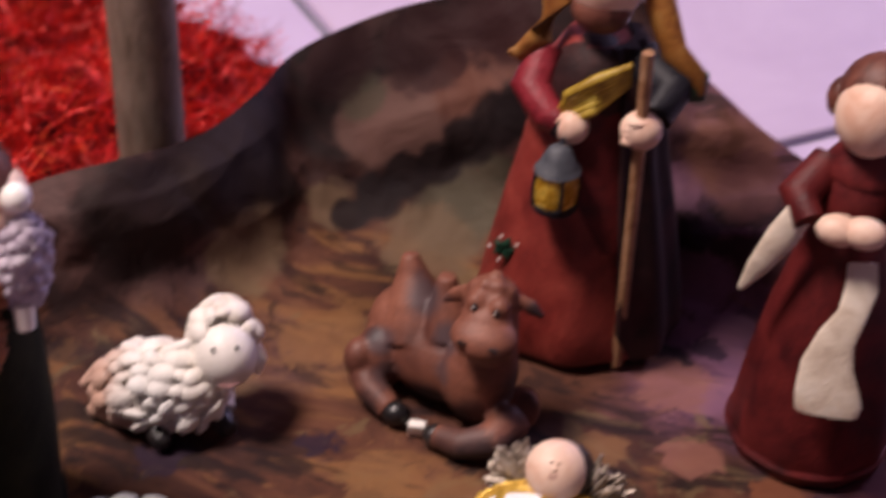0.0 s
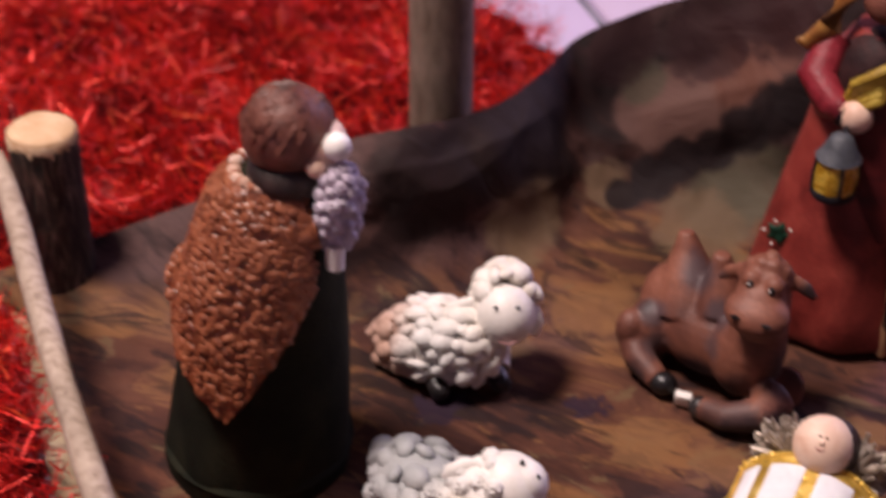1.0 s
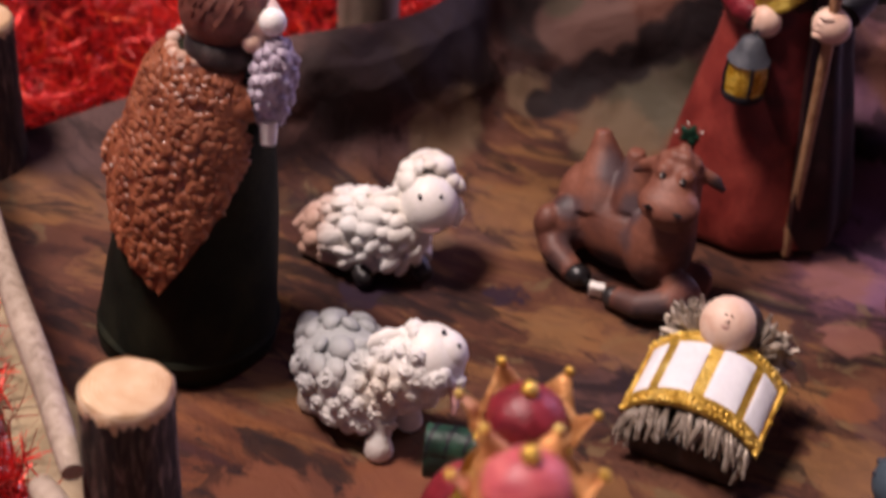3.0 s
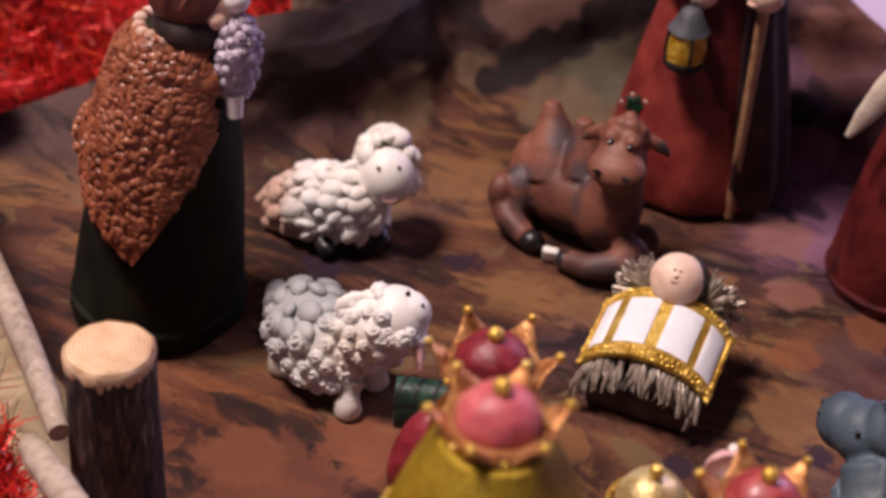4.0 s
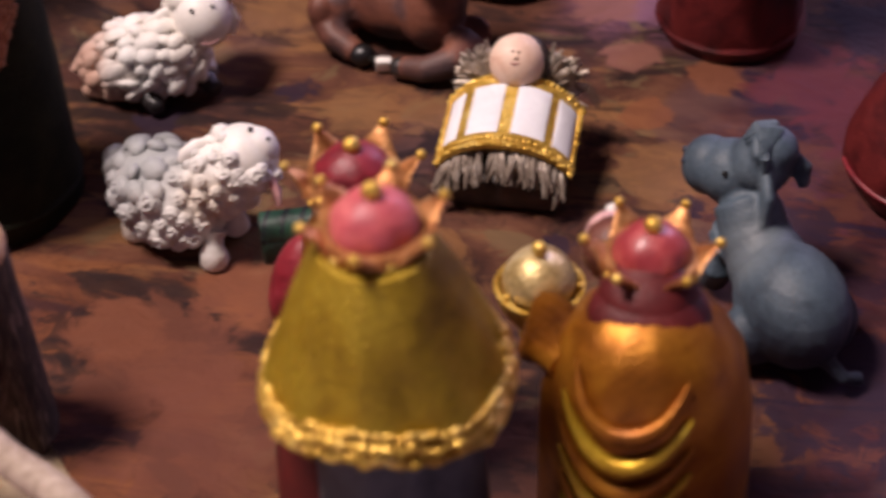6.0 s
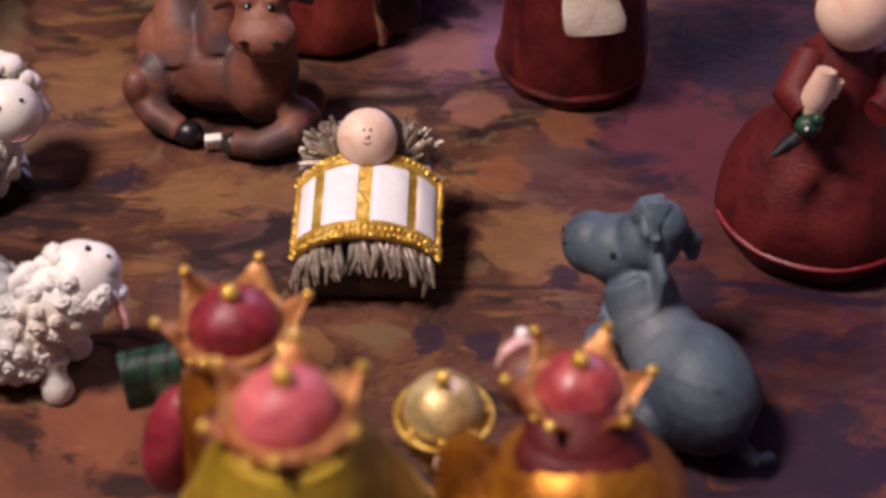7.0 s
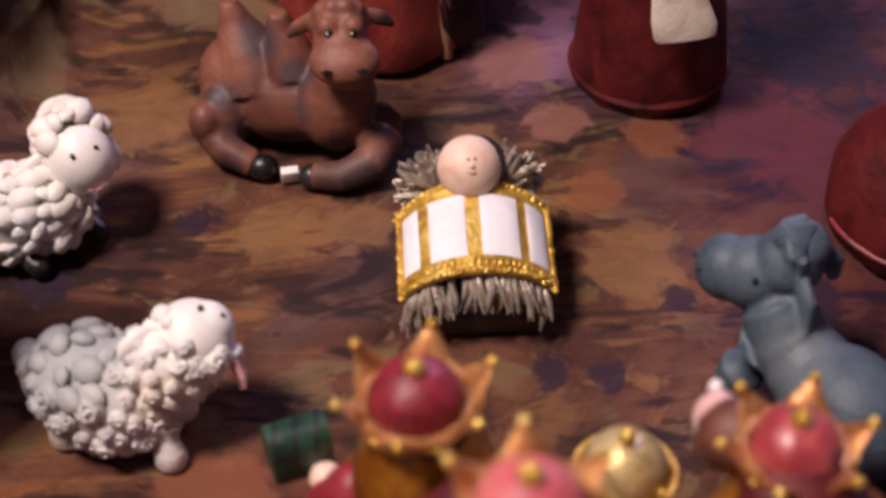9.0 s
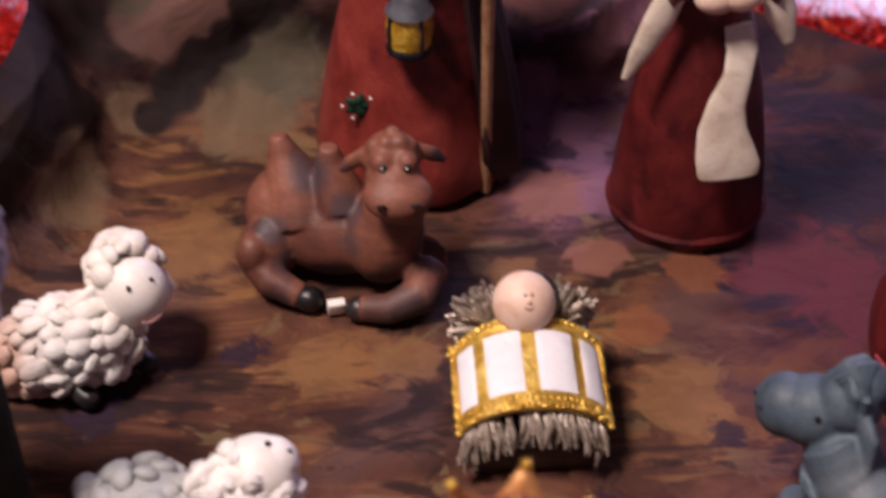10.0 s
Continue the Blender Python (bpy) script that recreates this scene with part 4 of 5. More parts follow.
def sheep_grey():
    a = Shape()
    w = "wool_ash"
    bc = (-0.0490, -0.1030, 0.0165)
    rot = (0, 4, -26)
    a.ball(bc, (0.0212, 0.0150, 0.0158), w, rot, 20)
    a.ball((-0.0690, -0.0935, 0.0215), (0.0046, 0.0046, 0.0046), w, n=12)
    curls(a, bc, (0.0216, 0.0154, 0.0162), rot, 96, 0.0036, lambda p: w, 14, lambda p: p.z > 0.0045 and (p.z < 0.0265 or p.x > -0.045))
    curls(a, bc, (0.0214, 0.0152, 0.0160), rot, 70, 0.0036, lambda p: w, 15, lambda p: p.z >= 0.0245 and p.x <= -0.043, lump)
    # woolly neck and cheeks, bare face that looks up and away
    nc = Vector((-0.0290, -0.1045, 0.0270))
    a.ball(nc, (0.0125, 0.0120, 0.0128), w, n=18)
    hc = Vector((-0.0215, -0.1015, 0.0335))
    face = Vector((0.55, 0.32, 0.77)).normalized()
    a.ball(hc, (0.0112, 0.0106, 0.0106), "white", (0, 20, -10), 22)
    a.ball(hc + face * 0.0045 + Vector((0.0012, -0.0005, -0.0008)), (0.0078, 0.0074, 0.0074), "white", n=18)
    curls(a, nc, (0.0130, 0.0125, 0.0132), (0, 0, 0), 60, 0.0030, lambda p: w, 18, lambda p: p.y < -0.100 and p.z > 0.012)
    curls(a, hc, (0.0116, 0.0110, 0.0110), (0, 20, -10), 64, 0.0029, lambda p: w, 19, lambda p: (p - hc).dot(face) < 0.0040 and p.y < -0.096)
    swirl(a, (-0.0150, -0.1105, 0.0335), (0.5, -0.8, 0.4), 0.0040, w)
    bead(a, (-0.0182, -0.1010, 0.0442), 0.0009)
    bead(a, (-0.0128, -0.1014, 0.0412), 0.0009)
    # ears
    a.tube([(-0.0310, -0.1020, 0.0385), (-0.0350, -0.1045, 0.0375), (-0.0385, -0.1070, 0.0355), (-0.0400, -0.1080, 0.0340)], [0.0024, 0.0038, 0.0036, 0.0016], "white", 12, 0.62)
    a.tube([(-0.0120, -0.1060, 0.0300), (-0.0095, -0.1085, 0.0265), (-0.0090, -0.1100, 0.0215)], [0.0018, 0.0026, 0.0010], "pink", 10, 0.6)
    for x, y in ((-0.0310, -0.1160), (-0.0610, -0.1060), (-0.0560, -0.0930), (-0.0290, -0.0985)):
        a.tube([(x, y + 0.003, 0.011), (x, y - 0.0005, 0.0050), (x + 0.0003, y - 0.001, 0.0016), (x + 0.0003, y - 0.001, 0.0002)], [0.0048, 0.0044, 0.0048, 0.0040], "wool", 12)
    airbrush(M[w], [(-0.0600, -0.1000, 0.0310, 0.025, (0.30, 0.315, 0.32), 0.9), (-0.0660, -0.1060, 0.0120, 0.018, (0.42, 0.41, 0.41), 0.7), (-0.0450, -0.1200, 0.0120, 0.014, (0.55, 0.53, 0.50), 0.5), (-0.0300, -0.1150, 0.0260, 0.010, (0.66, 0.55, 0.42), 0.5)], 0.12, 300)
    return thing("sheep_figurine", a, "grey and white resin sheep with snail-shaped curls", "figurine", (-0.045, -0.103, 0), "sheep")


def camel():
    b = Shape()
    m = "camel"
    b.ball((0.000, 0.020, 0.0165), (0.0225, 0.0150, 0.0155), m, (0, 0, -14), 22)
    b.ball((-0.0165, 0.0265, 0.0190), (0.0125, 0.0130, 0.0165), m, n=18)
    b.ball((0.0165, 0.0090, 0.0200), (0.0130, 0.0115, 0.0165), m, n=18)
    # two pointed humps
    b.tube([(-0.0095, 0.0235, 0.0210), (-0.0125, 0.0270, 0.0330), (-0.0150, 0.0298, 0.0410), (-0.0164, 0.0310, 0.0475)], [0.0150, 0.0100, 0.0056, 0.0028], m, 16)
    b.tube([(0.0030, 0.0190, 0.0280), (0.0015, 0.0208, 0.0380), (0.0000, 0.0220, 0.0440), (-0.0002, 0.0220, 0.0488)], [0.0100, 0.0066, 0.0046, 0.0030], m, 16)
    b.tube([(0.0180, 0.0095, 0.0240), (0.0195, 0.0095, 0.0380), (0.0195, 0.0095, 0.0500)], [0.0120, 0.0092, 0.0088], m, 16)
    # head with a broad overhanging muzzle
    b.ball((0.0195, 0.0080, 0.0545), (0.0094, 0.0090, 0.0080), m, n=18)
    b.ball((0.0200, 0.0015, 0.0510), (0.0090, 0.0078, 0.0064), m, n=16)
    b.ball((0.0208, -0.0036, 0.0480), (0.0112, 0.0086, 0.0062), m, (20, 0, 0), 18)
    b.ball((0.0218, -0.0020, 0.0440), (0.0092, 0.0080, 0.0052), m, (20, 0, 0), 16)
    b.ball((0.0163, 0.0015, 0.0570), (0.0036, 0.0034, 0.0038), m, n=12)
    b.ball((0.0240, 0.0010, 0.0570), (0.0036, 0.0034, 0.0038), m, n=12)
    for x, y, z in ((0.0145, 0.0070, 0.0592), (0.0180, 0.0056, 0.0612), (0.0220, 0.0056, 0.0612), (0.0200, 0.0090, 0.0622), (0.0250, 0.0070, 0.0592)):
        b.ball((x, y, z), 0.0030, m, n=10)
    # folded legs: shin and knee in front, thigh and knob behind
    b.tube([(0.0300, 0.0040, 0.0110), (0.0270, -0.0070, 0.0085), (0.0170, -0.0095, 0.0062), (0.0080, -0.0070, 0.0048)], [0.0078, 0.0064, 0.0052, 0.0044], m, 14)
    b.ball((0.0270, -0.0055, 0.0080), (0.0074, 0.0052, 0.0068), m, n=14)
    b.ball((-0.0205, 0.0165, 0.0130), (0.0095, 0.0100, 0.0125), m, n=16)
    b.ball((-0.0262, 0.0105, 0.0150), (0.0058, 0.0062, 0.0075), m, n=14)
    b.tube([(-0.0245, 0.0110, 0.0110), (-0.0205, 0.0050, 0.0075), (-0.0110, 0.0000, 0.0045)], [0.0066, 0.0056, 0.0045], m, 14)
    b.tube([(0.030, 0.012, 0.008), (0.030, 0.020, 0.005)], [0.008, 0.006], m, 12)
    # ears grow out of the head
    b.tube([(0.0120, 0.0080, 0.0565), (0.0070, 0.0082, 0.0525), (0.0030, 0.0086, 0.0488)], [0.0024, 0.0030, 0.0012], m, 10, 0.55)
    b.tube([(0.0270, 0.0090, 0.0565), (0.0325, 0.0090, 0.0540), (0.0365, 0.0090, 0.0510)], [0.0024, 0.0030, 0.0012], m, 10, 0.55)
    f = b.fused(0.0009, 3)
    for v in f.v:
        v.z = max(v.z, 0.0003)
    f.ball((-0.0085, -0.0012, 0.0046), (0.0052, 0.0044, 0.0043), "black", n=14)
    f.ball((0.0078, -0.0070, 0.0044), (0.0048, 0.0042, 0.0043), "black", n=14)
    f.box((0.0002, -0.0042, 0.0034), (0.0058, 0.0030, 0.0052), "white", (12, 0, 8))
    for x in (0.0155, 0.0262):
        f.tube([(x - 0.0016, -0.0106, 0.0492), (x, -0.0114, 0.0499), (x + 0.0016, -0.0108, 0.0492)], [0.0004, 0.0009, 0.0004], "black", 7)
    for x, y in ((0.0166, -0.0016), (0.0240, -0.0020)):
        f.ball((x, y, 0.0568), (0.0013, 0.0010, 0.0020), "black", n=9)
        f.ball((x - 0.0004, y - 0.0009, 0.0576), 0.0004, "white", n=6)
    # grey wash and shade put as colour into hollows and forelegs
    dark, wash_shade = (0.018, 0.013, 0.018), (0.070, 0.046, 0.052)
    airbrush(M[m], [(-0.0060, 0.0200, 0.0400, 0.0080, wash_shade, 0.9), (-0.0085, 0.0250, 0.0450, 0.0050, wash_shade, 0.7), (0.0050, 0.0090, 0.0330, 0.0065, wash_shade, 0.85), (0.0060, 0.0040, 0.0230, 0.0050, wash_shade, 0.7),
                    (-0.0190, 0.0110, 0.0240, 0.0055, wash_shade, 0.85), (-0.0150, 0.0060, 0.0140, 0.0050, wash_shade, 0.8), (0.0050, 0.0085, 0.0500, 0.0035, wash_shade, 0.6), (0.0185, -0.0120, 0.0075, 0.0022, wash_shade, 0.7),
                    (0.0230, -0.0100, 0.0070, 0.0075, wash_shade, 0.75)], 0.12, 220)
    # dark spots: shade under the belly and on the right side, as colour
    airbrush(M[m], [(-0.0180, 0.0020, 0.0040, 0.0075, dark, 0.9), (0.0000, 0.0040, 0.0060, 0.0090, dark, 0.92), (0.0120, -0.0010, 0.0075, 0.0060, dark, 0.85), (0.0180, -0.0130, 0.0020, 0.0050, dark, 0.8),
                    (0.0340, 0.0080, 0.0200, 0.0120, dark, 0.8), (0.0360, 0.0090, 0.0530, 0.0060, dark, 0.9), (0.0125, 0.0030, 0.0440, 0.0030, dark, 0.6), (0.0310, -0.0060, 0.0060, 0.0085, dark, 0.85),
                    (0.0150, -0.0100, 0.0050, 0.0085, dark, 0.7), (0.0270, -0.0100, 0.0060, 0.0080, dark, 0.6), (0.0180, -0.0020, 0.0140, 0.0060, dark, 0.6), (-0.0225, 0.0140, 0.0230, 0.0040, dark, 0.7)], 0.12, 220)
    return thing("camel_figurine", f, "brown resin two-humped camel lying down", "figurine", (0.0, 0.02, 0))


def donkey():
    b = Shape()
    m = "donkey"
    b.ball((0.1515, -0.1270, 0.0180), (0.0165, 0.0205, 0.0185), m, (0, 0, 30), 20)
    for x, y, z, r in ((0.1475, -0.1195, 0.0190, 0.0140), (0.1435, -0.1135, 0.0215, 0.0124), (0.1400, -0.1080, 0.0250, 0.0112), (0.1375, -0.1035, 0.0300, 0.0104)):
        b.ball((x, y, z), r, m, n=18)
    b.tube([(0.1480, -0.1200, 0.0200), (0.1400, -0.1080, 0.0250), (0.1350, -0.1000, 0.0340)], [0.0125, 0.0106, 0.0098], m, 16)
    # long head: round muzzle and cheek
    b.ball((0.1238, -0.0900, 0.0380), (0.0090, 0.0094, 0.0094), m, n=18)
    b.ball((0.1305, -0.0935, 0.0390), (0.0108, 0.0104, 0.0104), m, n=18)
    b.ball((0.1385, -0.0960, 0.0450), (0.0100, 0.0096, 0.0094), m, n=18)
    b.tube([(0.1330, -0.1060, 0.0220), (0.1285, -0.1040, 0.0120), (0.1265, -0.1020, 0.0030)], [0.0090, 0.0068, 0.0058], m, 14)
    b.tube([(0.1440, -0.1090, 0.0200), (0.1430, -0.1040, 0.0100), (0.1425, -0.1020, 0.0030)], [0.0085, 0.0064, 0.0055], m, 14)
    b.ball((0.1420, -0.1330, 0.0110), (0.0115, 0.0090, 0.0105), m, (0, 0, 30), 16)
    b.ball((0.1620, -0.1220, 0.0110), (0.0090, 0.0115, 0.0105), m, (0, 0, 30), 16)
    # mane rolled forward in thick locks, drooping ears, tail
    b.ball((0.1410, -0.0955, 0.0500), (0.0086, 0.0082, 0.0072), m, n=16)
    for i in range(9):
        t = i / 8
        s = Vector((0.1425 - 0.003 * t, -0.0935 - 0.0055 * t, 0.0575 - 0.0030 * t))
        e = Vector((0.1330 + 0.0050 * t, -0.0950 - 0.0095 * t, 0.0520 - 0.0065 * t))
        b.tube([s, s.lerp(e, 0.5) + Vector((-0.0012, -0.0010, 0.0028)), e], [0.0021, 0.0023, 0.0012], m, 9)
    b.tube([(0.1400, -0.1020, 0.0480), (0.1418, -0.1085, 0.0420), (0.1410, -0.1130, 0.0335)], [0.0026, 0.0042, 0.0016], m, 12, 0.55)
    b.tube([(0.1460, -0.0940, 0.0490), (0.1505, -0.0950, 0.0440), (0.1520, -0.0960, 0.0370)], [0.0026, 0.0040, 0.0016], m, 12, 0.55)
    b.tube([(0.1600, -0.1400, 0.0130), (0.1680, -0.1430, 0.0060), (0.1730, -0.1390, 0.0024)], [0.0028, 0.0022, 0.0024], m, 10)
    f = b.fused(0.0008, 4)
    for v in f.v:
        v.z = max(v.z, 0.0003)
    for i in range(10):
        t = i / 9
        p = Vector((0.1440 - 0.004 * t, -0.0955 - 0.0060 * t, 0.0578 - 0.0022 * t))
        q = Vector((0.1330 + 0.0070 * t, -0.0975 - 0.0075 * t, 0.0545 - 0.0085 * t))
        f.tube([p, p.lerp(q, 0.55) + Vector((-0.0006, -0.0012, 0.0030)), q], [0.0008, 0.0014, 0.0005], m, 7)
    for y in (-0.0868, -0.0925):
        f.ball((0.1154 + (y + 0.0895) ** 2 * 60, y, 0.0405), (0.0011, 0.0011, 0.0013), "donkey_dark", n=8)
    f.ball((0.1285, -0.1020, 0.0445), 0.0010, "black", n=8)
    # near-black low rump, feet, chin and ear root; paler neck
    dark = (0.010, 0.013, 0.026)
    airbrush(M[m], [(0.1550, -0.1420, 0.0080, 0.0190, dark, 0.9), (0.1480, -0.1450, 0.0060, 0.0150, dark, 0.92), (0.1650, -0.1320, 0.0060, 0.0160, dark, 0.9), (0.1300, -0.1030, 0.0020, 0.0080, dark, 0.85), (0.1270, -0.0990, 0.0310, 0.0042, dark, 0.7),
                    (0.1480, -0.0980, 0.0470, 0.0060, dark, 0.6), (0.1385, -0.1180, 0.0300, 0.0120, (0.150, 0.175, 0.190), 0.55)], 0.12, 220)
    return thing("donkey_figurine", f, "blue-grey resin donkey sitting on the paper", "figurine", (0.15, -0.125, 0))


def shepherd():
    c = (-0.1165, -0.0945, 0)
    prof = [(0.0295, 0.0), (0.0305, 0.004), (0.0300, 0.012), (0.0285, 0.030), (0.0265, 0.050), (0.0240, 0.070), (0.0205, 0.090), (0.0160, 0.106), (0.0100, 0.114)]
    lean = (0.09, 0.03)
    a = Shape()
    a.lathe(prof, c, "green_dark", 40, lambda an, z: 1 + 0.02 * math.sin(an * 7 + z * 60) * (1 - z / 0.12), lean=lean)
    a.lathe([(0.0302, 0.0075), (0.0312, 0.0090), (0.0300, 0.0105)], c, "green_dark", 40, lean=lean)
    # chip of paint
    a.ball((-0.0915, -0.1000, 0.0405), (0.0012, 0.0010, 0.0006), "white", n=8)
    low = lambda d: 0.040 + (0.066 * min(1, (d + 79) / 75) ** 1.0 if d > -79 else 0.024 * min(1, (-79 - d) / 70))
    hs, rs = [p[1] for p in prof], [p[0] for p in prof]
    coat = [(r + 0.002, z) for r, z in prof[3:]]
    a.shell(coat, c, "fleece", -215, -28, low, 44, 0.0022, lambda an, z: 0.0012 * noise.noise(Vector((an * 9, z * 300, 1))), lean)
    rnd = random.Random(12)
    for i in range(1100):
        d = rnd.uniform(-215, -28)
        z = rnd.uniform(low(d) + 0.001, 0.112)
        r = float(np.interp(z, hs, rs)) + 0.0042
        an = radians(d)
        p = (c[0] + r * math.cos(an) + lean[0] * z, c[1] + r * math.sin(an) + lean[1] * z, z)
        e = (Vector((math.cos(an), math.sin(an), 0.2)).to_track_quat("Z", "Y") @ Euler((0, 0, rnd.uniform(0, 3.1))).to_quaternion()).to_euler()
        a.ball(p, (rnd.uniform(0.0016, 0.0030), 0.0015, 0.0010), "fleece", [math.degrees(x) for x in e], 6)
    for i in range(26):
        an = radians(-225 + 190 * i / 25)
        a.ball((-0.1062 + 0.0125 * math.cos(an), -0.0905 + 0.0125 * math.sin(an), 0.1135 + rnd.uniform(-0.001, 0.001)), (0.0026, 0.0024, 0.0022), "wool_tan" if i % 3 else "fleece", n=7)
    # raised sleeve at the back and the arm that holds the lamb
    a.ball((-0.1300, -0.1000, 0.070), (0.0092, 0.0105, 0.0135), "fleece", n=14)
    for i in range(90):
        u = Vector((rnd.gauss(0, 1), rnd.gauss(0, 1), rnd.gauss(0, 1))).normalized()
        a.ball((-0.1300 + u.x * 0.0092, -0.1000 + u.y * 0.0105, 0.070 + u.z * 0.0135), (0.002, 0.002, 0.0013), "fleece", (rnd.uniform(0, 90), 0, rnd.uniform(0, 90)), 6)
    a.tube([(-0.108, -0.102, 0.104), (-0.097, -0.103, 0.100), (-0.089, -0.097, 0.102)], [0.008, 0.0072, 0.006], "fleece", 12)
    # head: hair, beard, face
    hc = Vector((-0.1020, -0.0900, 0.1280))
    a.ball(hc, (0.0142, 0.0140, 0.0142), "hair", (0, 10, 0), 22)
    a.ball(hc + Vector((0.0012, -0.003, -0.012)), (0.0125, 0.012, 0.008), "hair_dark", n=16)
    a.ball(hc + Vector((0.0085, 0.002, -0.003)), (0.0085, 0.0095, 0.0085), "skin", n=16)
    a.ball(hc + Vector((0.0125, -0.006, -0.006)), 0.0030, "skin", n=10)
    for i in range(70):
        an, th = rnd.uniform(0, 6.28), rnd.uniform(0.1, 1.3)
        u = Vector((math.sin(th) * math.cos(an), math.sin(th) * math.sin(an), math.cos(th)))
        w = (u + Vector((-0.25, -0.25, -0.5))).normalized()
        a.tube([hc + u * 0.0135, hc + (u + w).normalized() * 0.0137, hc + w * 0.0135], [0.0008, 0.0012, 0.0005], "hair", 5)
    # lamb in the arms
    lc = Vector((-0.0835, -0.0935, 0.1090))
    a.ball(lc, (0.0062, 0.0070, 0.0150), "lilac", (0, 6, 0), 14)
    curls(a, lc, (0.0064, 0.0074, 0.0152), (0, 6, 0), 70, 0.0021, lambda p: "lilac", 5)
    a.ball((-0.0842, -0.0925, 0.1290), (0.0042, 0.0042, 0.0044), "white", n=14)
    a.tube([(-0.083, -0.097, 0.098), (-0.0825, -0.098, 0.0905)], [0.0030, 0.0026], "white", 10)
    return thing("shepherd_figurine", a, "resin shepherd in rust fleece and dark green robe holding lamb", "figurine", c)


def crown(a, c, r, z0, z1, cap, points=6, turn=0.0, flare=1.15, ring="copper"):
    """Ring with pointed leaves tipped by beads, and a padded cap inside."""
    x, y = c
    a.lathe([(r * 0.86, z0), (r, z0 + 0.0004), (r * 1.05, z0 + 0.0035), (r * 1.02, z0 + 0.0045), (r * 0.85, z0 + 0.0045), (r * 0.8, z0 + 0.001)], (x, y, 0), ring, 30)
    for i in range(points):
        an = turn + 2 * math.pi * i / points
        d = Vector((math.cos(an), math.sin(an), 0))
        s = Vector((-d.y, d.x, 0))
        b = Vector((x, y, z0 + 0.003)) + d * r
        t = Vector((x, y, z1)) + d * r * flare
        m = b.lerp(t, 0.45) - d * 0.0006
        a.tube([b, m, t], [0.0066 * r / 0.0135, 0.0040 * r / 0.0135, 0.0007], ring, 10, 0.26, tuple(s))
        a.ball(t, 0.0014, "gold", n=9)
        a.ball(Vector((x, y, z0 + 0.0022)) + Vector((math.cos(an + math.pi / points), math.sin(an + math.pi / points), 0)) * r * 1.04, 0.0011, "gold", n=8)
    cz = z0 + 0.0035
    a.lathe([(r * 0.80, cz - 0.002), (r * 0.84, cz), (r * 0.78, cz + r * 0.35), (r * 0.55, cz + r * 0.62), (r * 0.25, cz + r * 0.76), (0.0004, cz + r * 0.80)], (x, y, 0), cap, 22,
            lambda an, z: 1 + 0.03 * math.cos(6 * an))
    a.ball((x, y, cz + r * 0.80 + 0.0010), 0.0023, "gold", n=12)


def king_chest():
    """The foremost king, in an orange-gold cloak, with a red sleeve and a green chest."""
    a = Shape()
    c = (0.0385, -0.179, 0)
    a.lathe([(0.0215, 0), (0.022, 0.003), (0.0205, 0.02), (0.019, 0.045), (0.0175, 0.066), (0.0145, 0.078), (0.009, 0.086)], c, "amber", 36,
            lambda an, z: 1 + 0.03 * math.sin(9 * an + z * 40))
    a.ball((0.0385, -0.178, 0.0835), (0.0108, 0.0108, 0.0098), "hair_dark", n=16)
    a.ball((0.0360, -0.1715, 0.0825), (0.0085, 0.0060, 0.0080), "skin", n=14)
    crown(a, (0.0375, -0.1785), 0.0124, 0.0895, 0.0990, "crimson", 6, 0.28, 1.38)
    a.ball((0.0195, -0.1800, 0.0555), (0.0078, 0.0090, 0.0180), "crimson", (0, 14, 0), 18)
    a.ball((0.0165, -0.1725, 0.0435), (0.0066, 0.0090, 0.0070), "crimson", n=14)
    a.ball((0.0163, -0.1655, 0.0432), (0.0062, 0.0050, 0.0062), "crimson", n=14)
    a.ball((0.0150, -0.1600, 0.0450), 0.0042, "skin", n=10)
    # small green chest with an arched lid
    a.box((0.0085, -0.1530, 0.0470), (0.0150, 0.0110, 0.0090), "holly", (0, 0, 18))
    a.tube([(0.0015, -0.1553, 0.0515), (0.0155, -0.1507, 0.0515)], 0.0054, "holly", 14)
    for t in (0.15, 0.5, 0.85):
        a.tube([(0.0015 + 0.014 * t - 0.0005, -0.1553 + 0.0046 * t, 0.0515), (0.0015 + 0.014 * t + 0.0005, -0.1553 + 0.0046 * t, 0.0515)], 0.0057, "navy", 12)
    a.tube([(0.018, -0.163, 0.043), (0.028, -0.160, 0.05), (0.040, -0.164, 0.060)], [0.005, 0.006, 0.006], "amber", 12)
    return thing("king_figurine", a, "resin king in orange-gold cloak carrying a green chest", "figurine", c, "three kings")


def king_olive():
    """The tall king with a bell-shaped olive-gold cape over a slate robe."""
    a = Shape()
    c = (0.0595, -0.2365, 0)
    a.lathe([(0.0225, 0), (0.0235, 0.003), (0.0225, 0.02), (0.0205, 0.05), (0.0190, 0.080), (0.015, 0.10)], c, "slate", 36, lambda an, z: 1 + 0.025 * math.sin(10 * an))
    a.lathe([(0.0180, 0), (0.0185, 0.002), (0.016, 0.05), (0.012, 0.08)], (0.0430, -0.2300, 0), "wine", 24)
    cape = [(0.0265, 0.083), (0.0258, 0.087), (0.0235, 0.094), (0.0205, 0.101), (0.0175, 0.109), (0.0145, 0.116), (0.0115, 0.1215)]
    a.shell(cape, c, "olive", -255, 75, lambda d: 0.0835 + 0.002 * math.sin(radians(d) * 3), 60, 0.0016,
            lambda an, z: 0.0011 * math.sin(an * 9 + z * 90) * (0.1215 - z) / 0.035, (-0.02, 0.03))
    rnd = random.Random(4)
    for i in range(62):
        d = -255 + 330 * i / 61
